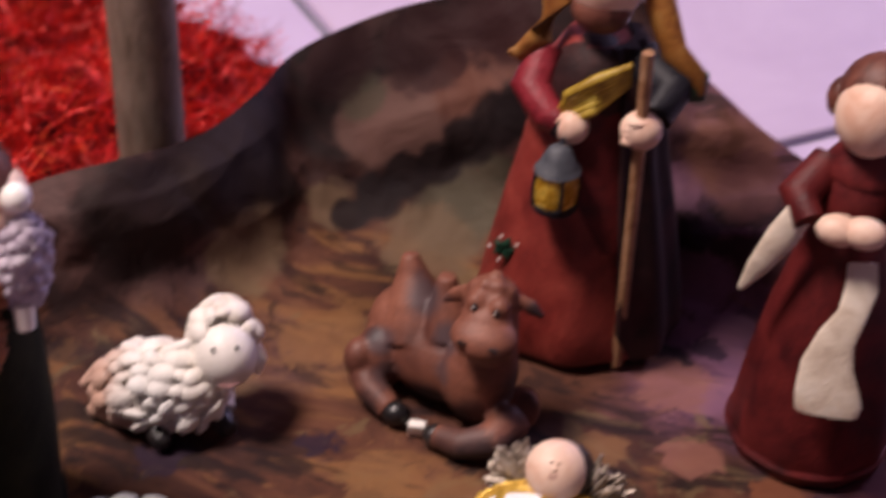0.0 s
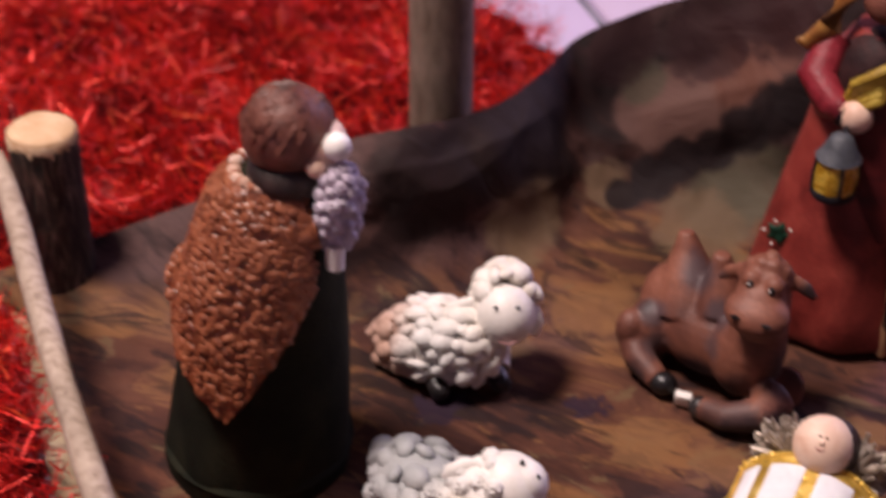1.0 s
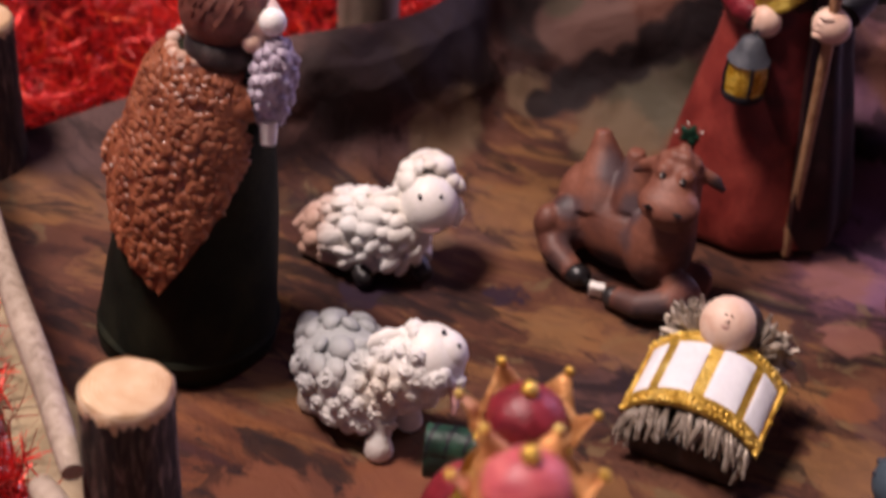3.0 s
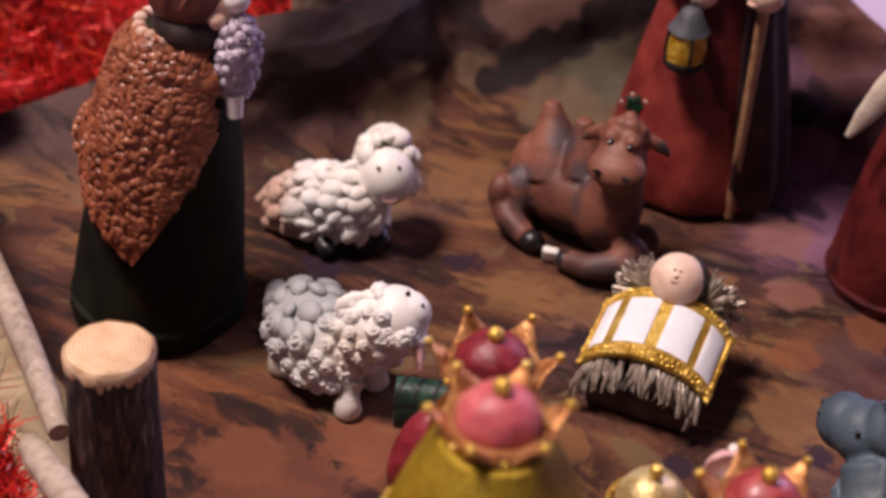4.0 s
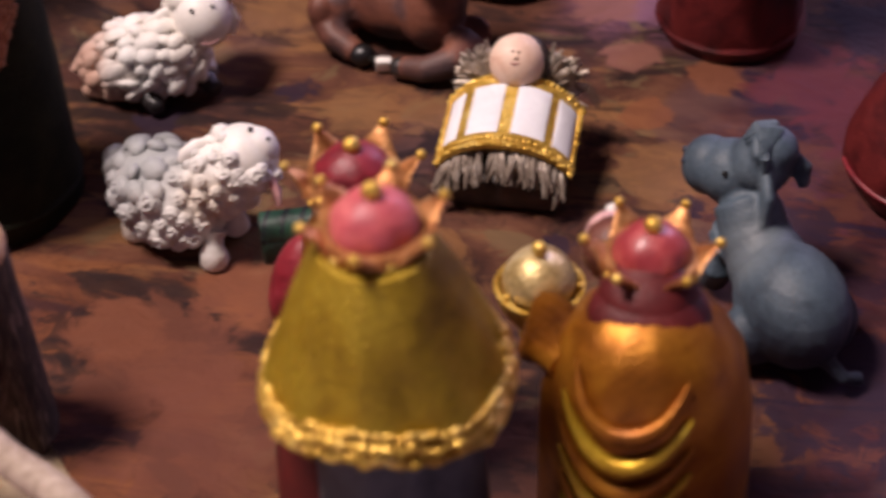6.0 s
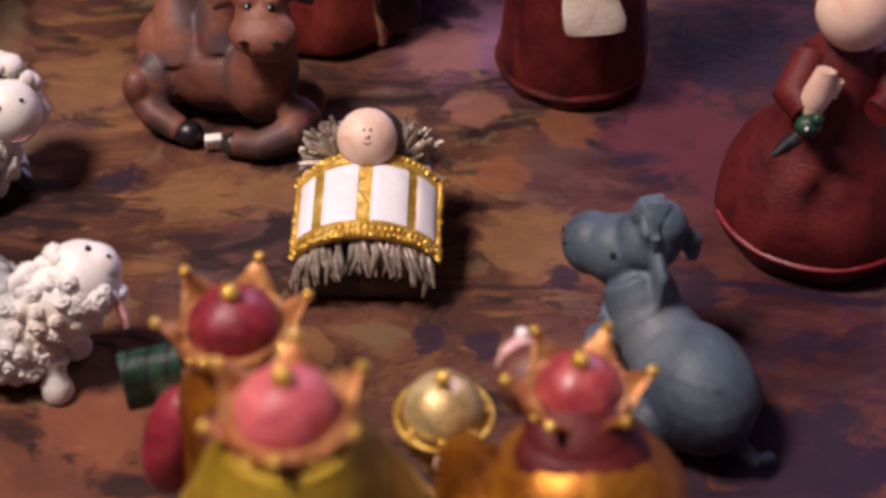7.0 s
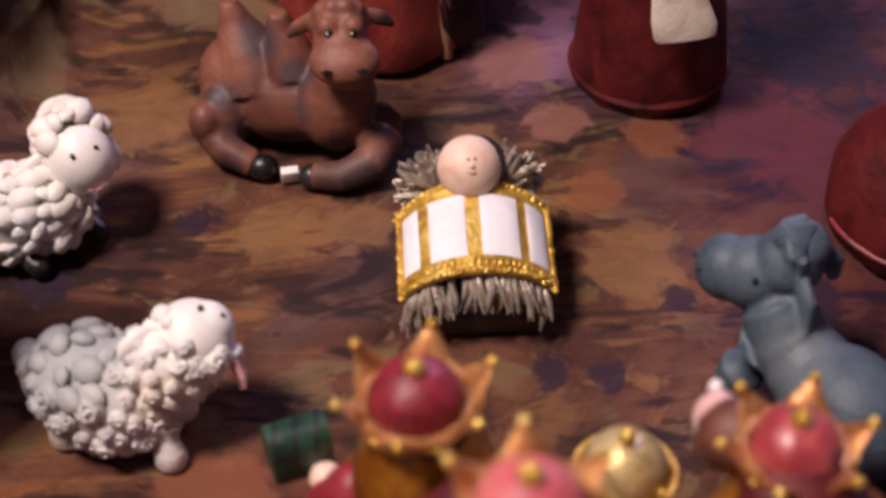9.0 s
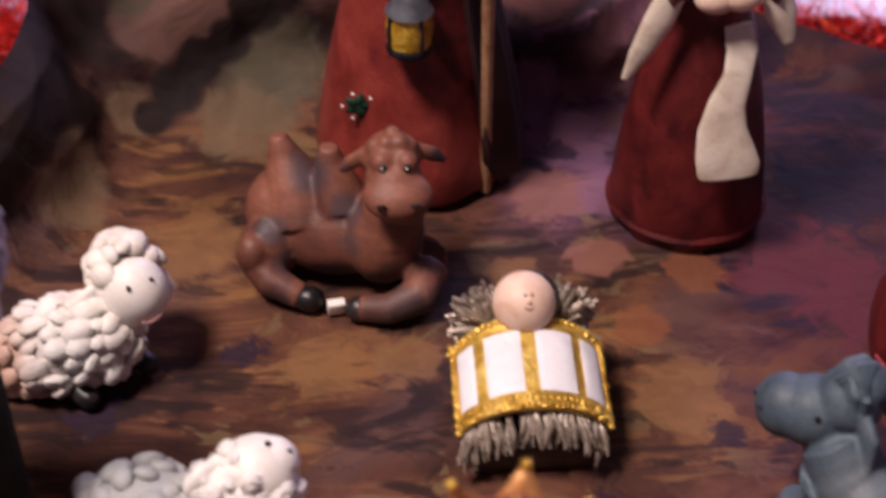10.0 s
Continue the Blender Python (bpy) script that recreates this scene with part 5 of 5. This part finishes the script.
        an = radians(d)
        z = 0.0835 + 0.002 * math.sin(an * 3)
        for k, (dz, rr) in enumerate(((-0.0008, 0.0024), (0.0022, 0.0022), (0.0050, 0.0017))):
            r = float(np.interp(z + dz, [p[1] for p in cape], [p[0] for p in cape])) + 0.0016
            a.ball((c[0] + r * math.cos(an) - 0.02 * z, c[1] + r * math.sin(an) + 0.03 * z, z + dz + rnd.uniform(-.0006, .0006)),
                   (rr * rnd.uniform(0.8, 1.5), rr * rnd.uniform(0.7, 1.1), rr * rnd.uniform(0.5, 0.9)), "gold", (rnd.uniform(-30, 30), 0, d + 90), 7)
    a.ball((0.0570, -0.2290, 0.1155), (0.0118, 0.0118, 0.0105), "hair_dark", n=16)
    a.ball((0.0555, -0.2220, 0.1140), (0.0090, 0.0065, 0.0085), "skin", n=14)
    crown(a, (0.0565, -0.2300), 0.0118, 0.1195, 0.1278, "rose", 6, 0.5, 1.36, "copper")
    a.tube([(0.045, -0.225, 0.105), (0.040, -0.212, 0.096), (0.046, -0.203, 0.092)], [0.006, 0.006, 0.0045], "wine", 12)
    return thing("king_figurine", a, "tall resin king in olive-gold cape with beaded hem", "figurine", c, "three kings")


def king_amber():
    """The king in a draped amber robe who holds a golden pot."""
    a = Shape()
    c = (0.1155, -0.2075, 0)
    a.lathe([(0.0270, 0), (0.0278, 0.003), (0.0268, 0.02), (0.0262, 0.045), (0.0255, 0.060), (0.0232, 0.072), (0.0185, 0.081), (0.0120, 0.087), (0.007, 0.089)], c, "amber", 44,
            lambda an, z: 1 + 0.018 * math.sin(11 * an + z * 50))
    # swags across the back, every other one lighter gold: fold highlights in the paint
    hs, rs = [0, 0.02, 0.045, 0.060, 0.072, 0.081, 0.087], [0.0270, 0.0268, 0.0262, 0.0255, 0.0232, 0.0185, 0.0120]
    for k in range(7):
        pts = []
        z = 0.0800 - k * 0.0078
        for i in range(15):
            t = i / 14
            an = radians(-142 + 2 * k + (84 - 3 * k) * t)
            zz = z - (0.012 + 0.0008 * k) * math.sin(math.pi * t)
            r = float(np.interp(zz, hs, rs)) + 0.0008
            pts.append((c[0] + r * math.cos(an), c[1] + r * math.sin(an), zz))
        a.tube(pts, [0.0005 + 0.0021 * math.sin(math.pi * i / 14) for i in range(15)], "highlight_gold" if k % 2 else "amber", 8)
    # hair gathered under the crown
    a.ball((0.1140, -0.2000, 0.0860), (0.0118, 0.0112, 0.0105), "wine", n=18)
    a.ball((0.1150, -0.2070, 0.0835), (0.0150, 0.0125, 0.0085), "wine", (14, 0, 0), 22)
    a.ball((0.1145, -0.2040, 0.0880), (0.0122, 0.0112, 0.0070), "wine", (14, 0, 0), 20)
    a.ball((0.1020, -0.1800, 0.0835), (0.0058, 0.0062, 0.0068), "pink", n=12)
    a.ball((0.1045, -0.1855, 0.0845), (0.0085, 0.0085, 0.0085), "hair", n=14)
    a.ball((0.1022, -0.1735, 0.0868), 0.0017, "white", n=10)
    crown(a, (0.1140, -0.1960), 0.0112, 0.0890, 0.0975, "rose2", 6, 0.1, 1.42, "copper")
    # pleated golden sleeve towards the pot
    for k in range(5):
        t = k / 4
        a.tube([(0.0960 + 0.004 * t, -0.214 + 0.008 * t, 0.071 + 0.004 * t), (0.0895, -0.206 + 0.009 * t, 0.069 + 0.004 * t), (0.0850 + 0.001 * t, -0.197 + 0.010 * t, 0.058 + 0.002 * t)],
               [0.0040, 0.0046, 0.0034], "amber", 9)
    a.ball((0.0865, -0.186, 0.0550), 0.0048, "skin", n=12)
    # lidded pot
    p = (0.0838, -0.1735, 0)
    a.lathe([(0.0050, 0.040), (0.0055, 0.0415), (0.0030, 0.044), (0.0075, 0.0475), (0.0105, 0.0525), (0.0118, 0.0575), (0.0122, 0.0590), (0.0108, 0.0590), (0.0090, 0.056)], p, "gold", 30)
    a.lathe([(0.0095, 0.0590), (0.0098, 0.0605), (0.0092, 0.0635), (0.0070, 0.0670), (0.0035, 0.0690), (0.0012, 0.0695)], p, "palegold", 30)
    a.ball((p[0], p[1], 0.0715), 0.0021, "gold", n=12)
    for i in range(8):
        an = i * math.pi / 4
        a.ball((p[0] + 0.0105 * math.cos(an), p[1] + 0.0105 * math.sin(an), 0.0600), 0.0010, "gold", n=7)
    return thing("king_figurine", a, "resin king in draped amber robe holding a golden pot", "figurine", c, "three kings")


def staff_bearer():
    c = (0.0300, 0.0800, 0.003)
    a = Shape()
    prof = [(0.0345, 0.0), (0.0355, 0.003), (0.0340, 0.014), (0.0305, 0.034), (0.0265, 0.054), (0.0225, 0.072), (0.0200, 0.088), (0.0170, 0.104), (0.0100, 0.115)]
    a.lathe(prof, c, "red", 48, lambda an, z: 1 + 0.022 * math.sin(9 * an + 1) * (1 - z / 0.13))
    # dark cloak behind and over one side
    a.shell([(r + 0.002, z) for r, z in prof], c, "cloak", -50, 80, lambda d: 0.002 if d > -40 else 0.002 + 0.02 * (-40 - d) / 18, 50, 0.0025,
            lambda an, z: 0.0014 * math.sin(an * 11))
    # chest in dark red with a yellow scarf across
    a.ball((0.0315, 0.0745, 0.1010), (0.0165, 0.0150, 0.0185), "cloak", n=18)
    # dark red front panel: vest and the robe's shading in one colour
    a.shell([(r + 0.0008, z) for r, z in prof[3:]], c, "wine", -95, -50, lambda d: 0.045 + 0.03 * max(0, (-60 - d) / 35), 16, 0.0008)
    for k in range(6):
        o = (k - 2.5) * 0.0021
        a.tube([(0.0185 + 0.001 * k, 0.0625 - 0.0003 * k, 0.0925 + o * 0.5), (0.0265, 0.0590 - 0.0006 * abs(k - 2.5), 0.0995 + o), (0.0355, 0.0585 - 0.0006 * abs(k - 2.5), 0.1070 + o * 1.1), (0.0450, 0.0640, 0.1130 + o * 0.6)],
               [0.0012, 0.0019, 0.0020, 0.0013], "mustard", 8)
    # arms: pink sleeve with the lantern, teal sleeve with the staff
    a.tube([(0.0155, 0.074, 0.112), (0.0120, 0.066, 0.101), (0.0200, 0.060, 0.094), (0.0250, 0.0585, 0.0935)], [0.0070, 0.0072, 0.0058, 0.0045], "crimson", 14)
    a.tube([(0.0250, 0.0585, 0.0938), (0.0268, 0.0580, 0.0930)], [0.0056, 0.0054], "navy", 12)
    a.ball((0.0290, 0.0570, 0.0935), (0.0060, 0.0052, 0.0060), "skin", n=14)
    a.tube([(0.0460, 0.076, 0.113), (0.0590, 0.068, 0.108), (0.0560, 0.058, 0.1030)], [0.0072, 0.0078, 0.0055], "navy", 14)
    a.ball((0.0528, 0.0515, 0.1010), (0.0070, 0.0060, 0.0066), "skin", n=16)
    for i in range(4):
        a.ball((0.0500 + i * 0.0005, 0.0475, 0.0982 + i * 0.0024), (0.0030, 0.0016, 0.0012), "skin", n=8)
    # head under a long golden-brown headcloth with curled ends
    a.ball((0.0320, 0.0740, 0.1400), (0.0125, 0.0125, 0.0145), "skin", n=20)
    a.ball((0.0320, 0.0700, 0.1315), (0.0100, 0.0085, 0.0085), "hair", n=16)
    a.ball((0.0325, 0.0790, 0.1450), (0.0150, 0.0140, 0.0145), "ochre", n=20)
    a.tube([(0.0195, 0.076, 0.148), (0.0165, 0.073, 0.132), (0.0130, 0.069, 0.118), (0.0060, 0.067, 0.1105), (0.0035, 0.066, 0.1120)], [0.0050, 0.0058, 0.0045, 0.0028, 0.0012], "ochre", 12, 0.6)
    a.tube([(0.0455, 0.077, 0.148), (0.0500, 0.074, 0.135), (0.0570, 0.070, 0.121), (0.0655, 0.069, 0.1145), (0.0675, 0.069, 0.1080)], [0.0055, 0.0062, 0.0050, 0.0036, 0.0014], "ochre", 12, 0.6)
    a.tube([(0.0655, 0.070, 0.1160), (0.0640, 0.070, 0.1080), (0.058, 0.071, 0.1000)], [0.0040, 0.0055, 0.0020], "holly", 10, 0.5)
    a.lathe([(0.0135, 0.1465), (0.0142, 0.148), (0.0138, 0.150)], (0.0322, 0.0765, 0), "gold", 24)
    # holly leaves on the skirt
    for i in range(5):
        an = i * 1.256
        a.tube([(0.0100, 0.0555, 0.0405), (0.0100 + 0.0026 * math.cos(an), 0.0548, 0.0405 + 0.0026 * math.sin(an)), (0.0100 + 0.0050 * math.cos(an), 0.0555, 0.0405 + 0.0050 * math.sin(an))],
               [0.0010, 0.0019, 0.0004], "holly", 6, 0.4)
        a.ball((0.0100 + 0.0052 * math.cos(an + .6), 0.0548, 0.0405 + 0.0052 * math.sin(an + .6)), 0.0006, "white", n=6)
    # lantern hanging from the hand
    L = (0.0275, 0.0490)
    a.tube([(L[0] + 0.001, 0.0560, 0.0925), (L[0], 0.0510, 0.0905), (L[0], L[1], 0.0890)], 0.0008, "navy", 6)
    a.lathe([(0.0022, 0.0905), (0.0040, 0.0890), (0.0060, 0.0845), (0.0080, 0.0815), (0.0072, 0.0808)], (*L, 0), "slate", 14)
    a.lathe([(0.0066, 0.0690), (0.0074, 0.0695), (0.0078, 0.0760), (0.0070, 0.0810), (0.0060, 0.0812)], (*L, 0), "lantern", 8)
    a.lathe([(0.0074, 0.0666), (0.0080, 0.0676), (0.0076, 0.0692), (0.0064, 0.0694)], (*L, 0), "navy", 14)
    for i in range(4):
        an = i * math.pi / 2 + 0.5
        a.tube([(L[0] + 0.0076 * math.cos(an), L[1] + 0.0076 * math.sin(an), 0.0690), (L[0] + 0.0079 * math.cos(an), L[1] + 0.0079 * math.sin(an), 0.0755), (L[0] + 0.0072 * math.cos(an), L[1] + 0.0072 * math.sin(an), 0.0815)], 0.0006, "navy", 6)
    # staff
    a.tube([(0.0541, 0.0557, 0.0015), (0.0536, 0.0538, 0.045), (0.0530, 0.0516, 0.090), (0.0522, 0.0495, 0.1300)], [0.0020, 0.0020, 0.0021, 0.0020], "staff", 10)
    return thing("bearded_figurine", a, "bearded resin figure in red robe with staff and lantern", "figurine", c)


def woman_apron():
    c = (0.1235, 0.0450, 0.0)
    a = Shape()
    prof = [(0.0262, 0.0), (0.0272, 0.003), (0.0262, 0.014), (0.0240, 0.034), (0.0208, 0.054), (0.0168, 0.072), (0.0130, 0.084), (0.0138, 0.096), (0.0120, 0.108), (0.0060, 0.116)]
    a.lathe(prof, c, "wine", 48, lambda an, z: 1 + 0.022 * math.sin(10 * an) * (1 - z / 0.12))
    a.lathe([(0.0276, 0.0035), (0.0282, 0.0050), (0.0274, 0.0062)], c, "wine", 48)
    # cream apron that falls in folds
    strip = [(0.1290, 0.0280, 0.0855, 0.0044), (0.1305, 0.0250, 0.0780, 0.0050), (0.1295, 0.0220, 0.0700, 0.0046), (0.1265, 0.0195, 0.0615, 0.0060),
             (0.1255, 0.0172, 0.0530, 0.0080), (0.1268, 0.0155, 0.0455, 0.0096), (0.1285, 0.0142, 0.0395, 0.0104), (0.1288, 0.0138, 0.0365, 0.0096)]
    a.tube([s[:3] for s in strip], [s[3] for s in strip], "cream", 16, 0.2, (1, 0, 0))
    # sleeves: wide cream cuffs hang from both arms
    a.tube([(0.1130, 0.0440, 0.108), (0.1060, 0.0340, 0.101), (0.1110, 0.0270, 0.0965)], [0.0065, 0.0066, 0.0048], "wine", 12)
    a.tube([(0.1340, 0.0440, 0.108), (0.1415, 0.0340, 0.101), (0.1360, 0.0270, 0.0965)], [0.0065, 0.0066, 0.0048], "wine", 12)
    a.tube([(0.1085, 0.0290, 0.1000), (0.1040, 0.0275, 0.0890), (0.0985, 0.0270, 0.0765), (0.0945, 0.0270, 0.0670)], [0.0042, 0.0050, 0.0036, 0.0012], "cream", 12, 0.4, (1, 0, 0))
    a.tube([(0.1385, 0.0290, 0.1000), (0.1420, 0.0275, 0.0890), (0.1455, 0.0270, 0.0790)], [0.0042, 0.0050, 0.0020], "cream", 12, 0.4, (1, 0, 0))
    a.ball((0.1200, 0.0245, 0.0975), (0.0070, 0.0050, 0.0050), "skin", n=14)
    a.ball((0.1275, 0.0240, 0.0985), (0.0070, 0.0050, 0.0050), "skin", n=14)
    # cream collar, face and dark hair
    a.lathe([(0.0126, 0.108), (0.0126, 0.110), (0.0080, 0.117)], c, "wine", 24)
    a.ball((0.1225, 0.0405, 0.1290), (0.0115, 0.0115, 0.0130), "skin", n=20)
    a.ball((0.1240, 0.0460, 0.1330), (0.0135, 0.0125, 0.0135), "hair", n=20)
    a.ball((0.1120, 0.0480, 0.1290), (0.0045, 0.0060, 0.0065), "hair", n=12)
    return thing("woman_figurine", a, "resin woman in wine-red dress with cream apron", "figurine", c)


def woman_bird():
    c = (0.1985, -0.0385, 0.0)
    a = Shape()
    prof = [(0.0285, 0.0), (0.0305, 0.003), (0.0322, 0.009), (0.0318, 0.018), (0.0275, 0.029), (0.0205, 0.038), (0.0155, 0.045), (0.0140, 0.056), (0.0130, 0.066), (0.0070, 0.074)]
    a.lathe(prof, c, "wine", 48, lambda an, z: 1 + 0.02 * math.sin(8 * an + 1))
    pts = [(c[0] + 0.0325 * math.cos(radians(q)), c[1] + 0.0325 * math.sin(radians(q)), 0.0095) for q in range(-170, -9, 8)]
    a.tube(pts, 0.0009, "crimson", 6)
    a.tube([(0.1890, -0.0400, 0.066), (0.1830, -0.0500, 0.060), (0.1860, -0.0560, 0.0585)], [0.0065, 0.0065, 0.0045], "wine", 12)
    a.tube([(0.2080, -0.0400, 0.066), (0.2130, -0.0500, 0.060), (0.2060, -0.0560, 0.0585)], [0.0065, 0.0065, 0.0045], "wine", 12)
    a.tube([(0.1870, -0.0555, 0.0590), (0.1885, -0.0555, 0.0655), (0.1900, -0.0545, 0.0730)], [0.0036, 0.0046, 0.0030], "skin", 12, 0.8)
    a.tube([(0.1925, -0.0545, 0.0640), (0.1945, -0.0540, 0.0690)], [0.0020, 0.0014], "skin", 8)
    # small dark bird on the cuff
    a.ball((0.1862, -0.0605, 0.0575), (0.0040, 0.0034, 0.0034), "holly", n=12)
    a.tube([(0.1830, -0.0625, 0.0550), (0.1790, -0.0650, 0.0530), (0.1755, -0.0670, 0.0515)], [0.0024, 0.0020, 0.0008], "navy", 8)
    a.ball((0.1880, -0.0620, 0.0610), (0.0020, 0.0020, 0.0020), "holly", n=10)
    a.ball((0.1850, -0.0640, 0.0590), 0.0007, "white", n=6)
    a.ball((0.1985, -0.0420, 0.0860), (0.0118, 0.0118, 0.0130), "skin", n=20)
    a.ball((0.1995, -0.0370, 0.0890), (0.0138, 0.0128, 0.0138), "hair", n=20)
    return thing("kneeling_figurine", a, "kneeling resin figure in wine-red gown with a dark bird", "figurine", c)


def crib():
    X, Y0, Y1 = 0.0567, -0.0745, -0.0450
    ob = thing("crib_figurine", None, "resin crib with striped white and gold blanket over straw", "figurine", (X, -0.057, 0))
    b = Shape()
    b.box((X, -0.0560, 0.0065), (0.0385, 0.0420, 0.0130), "camel_dark", bev=0.25)
    b.ball((X, -0.0460, 0.0130), (0.0190, 0.0200, 0.0080), "straw", n=22)
    part("manger", b, ob, "dark brown manger body")

    def arch(s, t, lift=0.0):
        """s runs across (-1 to 1), t from foot to head; a bowed, tilted cloth."""
        hw = 0.0226
        x = X + hw * math.sin(s * 1.25) / math.sin(1.25)
        z = 0.0150 + 0.0050 * t + (0.0118 + 0.0012 * t) * (math.cos(s * 1.25) - math.cos(1.25)) / (1 - math.cos(1.25)) + lift
        y = Y0 + (Y1 - Y0) * t - 0.0012 * (1 - s * s) * (1 - 2 * t) - lift * 0.3
        return Vector((x, y, z))

    def cloth(s0, s1, t0, t1, lo, hi, mat, ns=14, ntt=10, puff=0.0):
        a = Shape()
        vs = []
        for i in range(ns + 1):
            for j in range(ntt + 1):
                u, w_ = i / ns, j / ntt
                q = puff * (1 - (2 * u - 1) ** 4) * (1 - (2 * w_ - 1) ** 4)
                vs.append(arch(s0 + (s1 - s0) * u, t0 + (t1 - t0) * w_, hi + q))
        for i in range(ns + 1):
            for j in range(ntt + 1):
                vs.append(arch(s0 + (s1 - s0) * i / ns, t0 + (t1 - t0) * j / ntt, lo))
        w_, n_ = ntt + 1, (ns + 1) * (ntt + 1)
        fs = []
        for i in range(ns):
            for j in range(ntt):
                o = i * w_ + j
                fs += [(o, o + w_, o + w_ + 1, o + 1), (n_ + o, n_ + o + 1, n_ + o + w_ + 1, n_ + o + w_)]
            fs += [(i * w_, n_ + i * w_, n_ + (i + 1) * w_, (i + 1) * w_), (i * w_ + ntt, (i + 1) * w_ + ntt, n_ + (i + 1) * w_ + ntt, n_ + i * w_ + ntt)]
        for j in range(ntt):
            fs += [(j, j + 1, n_ + j + 1, n_ + j), (ns * w_ + j, n_ + ns * w_ + j, n_ + ns * w_ + j + 1, ns * w_ + j + 1)]
        a.add(vs, fs, mat)
        return a
    blanket = part("blanket", cloth(-1, 1, 0, 1, -0.0022, 0, "gold", 40, 16), ob, "gold-edged blanket")
    for s0, s1 in ((-0.86, -0.60), (-0.47, -0.085), (0.06, 0.45), (0.56, 0.88)):
        part("white_panel", cloth(s0, s1, 0.17, 0.83, -0.0004, 0.0004, "blanket", 12, 12, 0.0005), blanket, "white woven panel")
    rnd = random.Random(9)
    for t, n_ in ((0.03, 34), (0.11, 30), (0.96, 30)):
        a = Shape()
        for i in range(n_):
            s = -0.97 + 1.94 * i / (n_ - 1)
            p = arch(s, t, 0.0002)
            a.ball(p, (rnd.uniform(0.0008, 0.0019), rnd.uniform(0.0007, 0.0012), rnd.uniform(0.0004, 0.0009)), "gold", (0, 0, rnd.uniform(0, 90)), 7)
        part("gold_braid", a, blanket, "knotted gold braid", kind="stuff")
    for sd in (-1, 1):
        a = Shape()
        for i in range(20):
            p = arch(sd * (0.955 - 0.01 * rnd.random()), i / 19, 0.0006)
            a.ball(p, (rnd.uniform(0.0008, 0.0013), rnd.uniform(0.0008, 0.0018), 0.0008), "gold", (0, 0, rnd.uniform(-40, 40)), 7)
        part("gold_braid", a, blanket, "knotted gold braid", kind="stuff")
    # straw at the foot
    a = Shape()
    for i in range(74):
        s = rnd.uniform(-0.86, 0.86)
        p = arch(s, 0.03, -0.003 - rnd.uniform(0, 0.002))
        e = p + Vector((rnd.gauss(0, 0.0022), -0.0045 - rnd.uniform(0, 0.0035), -0.0065 - rnd.uniform(0, 0.0035)))
        e.z = max(e.z, 0.002)
        m = p.lerp(e, 0.5) + Vector((rnd.gauss(0, 0.0006), -0.0012, 0.0012))
        a.tube([p + Vector((0, 0.004, 0.0005)), p, m, e], [0.0007, 0.0008, 0.0009, 0.0004], "straw", 6)
    part("straw_fringe", a, ob, "silvery straw ends")
    # straw fanning out behind the head
    for sd in (-1, 1):
        a = Shape()
        for i in range(110):
            an = radians(rnd.uniform(-15, 84))
            L = rnd.uniform(0.0085, 0.0145)
            o = Vector((X + sd * rnd.uniform(0.006, 0.0100), -0.0365 - rnd.uniform(0, 0.005), 0.0215 + rnd.uniform(0, 0.0045)))
            e = o + Vector((sd * math.cos(an) * L, rnd.uniform(-0.001, 0.005), math.sin(an) * L))
            e.x = X + sd * min(0.0235, abs(e.x - X))
            m = o.lerp(e, 0.55) + Vector((0, 0, 0.0006))
            a.tube([o, m, e], [0.0010, 0.0013, 0.0006], "straw", 6)
        part("straw_fan", a, ob, "silvery straw fan")
    d = Shape()
    hc = Vector((X - 0.0003, -0.0412, 0.0355))
    R = 0.0096
    d.ball(hc, R, "skin", (0, 0, 0), 26)
    # bald head; dark ball behind it shows as a rim at its right
    d.ball(hc + Vector((0.0018, 0.0026, -0.0016)), 0.0094, "hair_dark", n=18)
    out, upw, rt = Vector((0.03, -0.76, 0.65)).normalized(), Vector((0, 0.65, 0.76)).normalized(), Vector((1, 0, 0))

    def on(x, y):
        return hc + (out + rt * x + upw * y).normalized() * R
    d.ball(on(0.02, 0.06), 0.0009, "skin", n=8)
    for x in (-0.09, 0.13):
        d.ball(on(x, 0.27), (0.0005, 0.0004, 0.0005), "hair", n=7)
    d.tube([on(-0.10, -0.13), on(-0.03, -0.19), on(0.06, -0.19), on(0.13, -0.13)], 0.00028, "crimson", 5)
    d.ball((X, -0.0480, 0.0225), (0.0120, 0.0120, 0.0060), "blanket", n=16)
    part("baby_doll", d, ob, "plain pink resin baby head")
    return ob


sheep_white()
sheep_grey()
camel()
donkey()
shepherd()
king_chest()
king_olive()
king_amber()
staff_bearer()
woman_apron()
woman_bird()
crib()
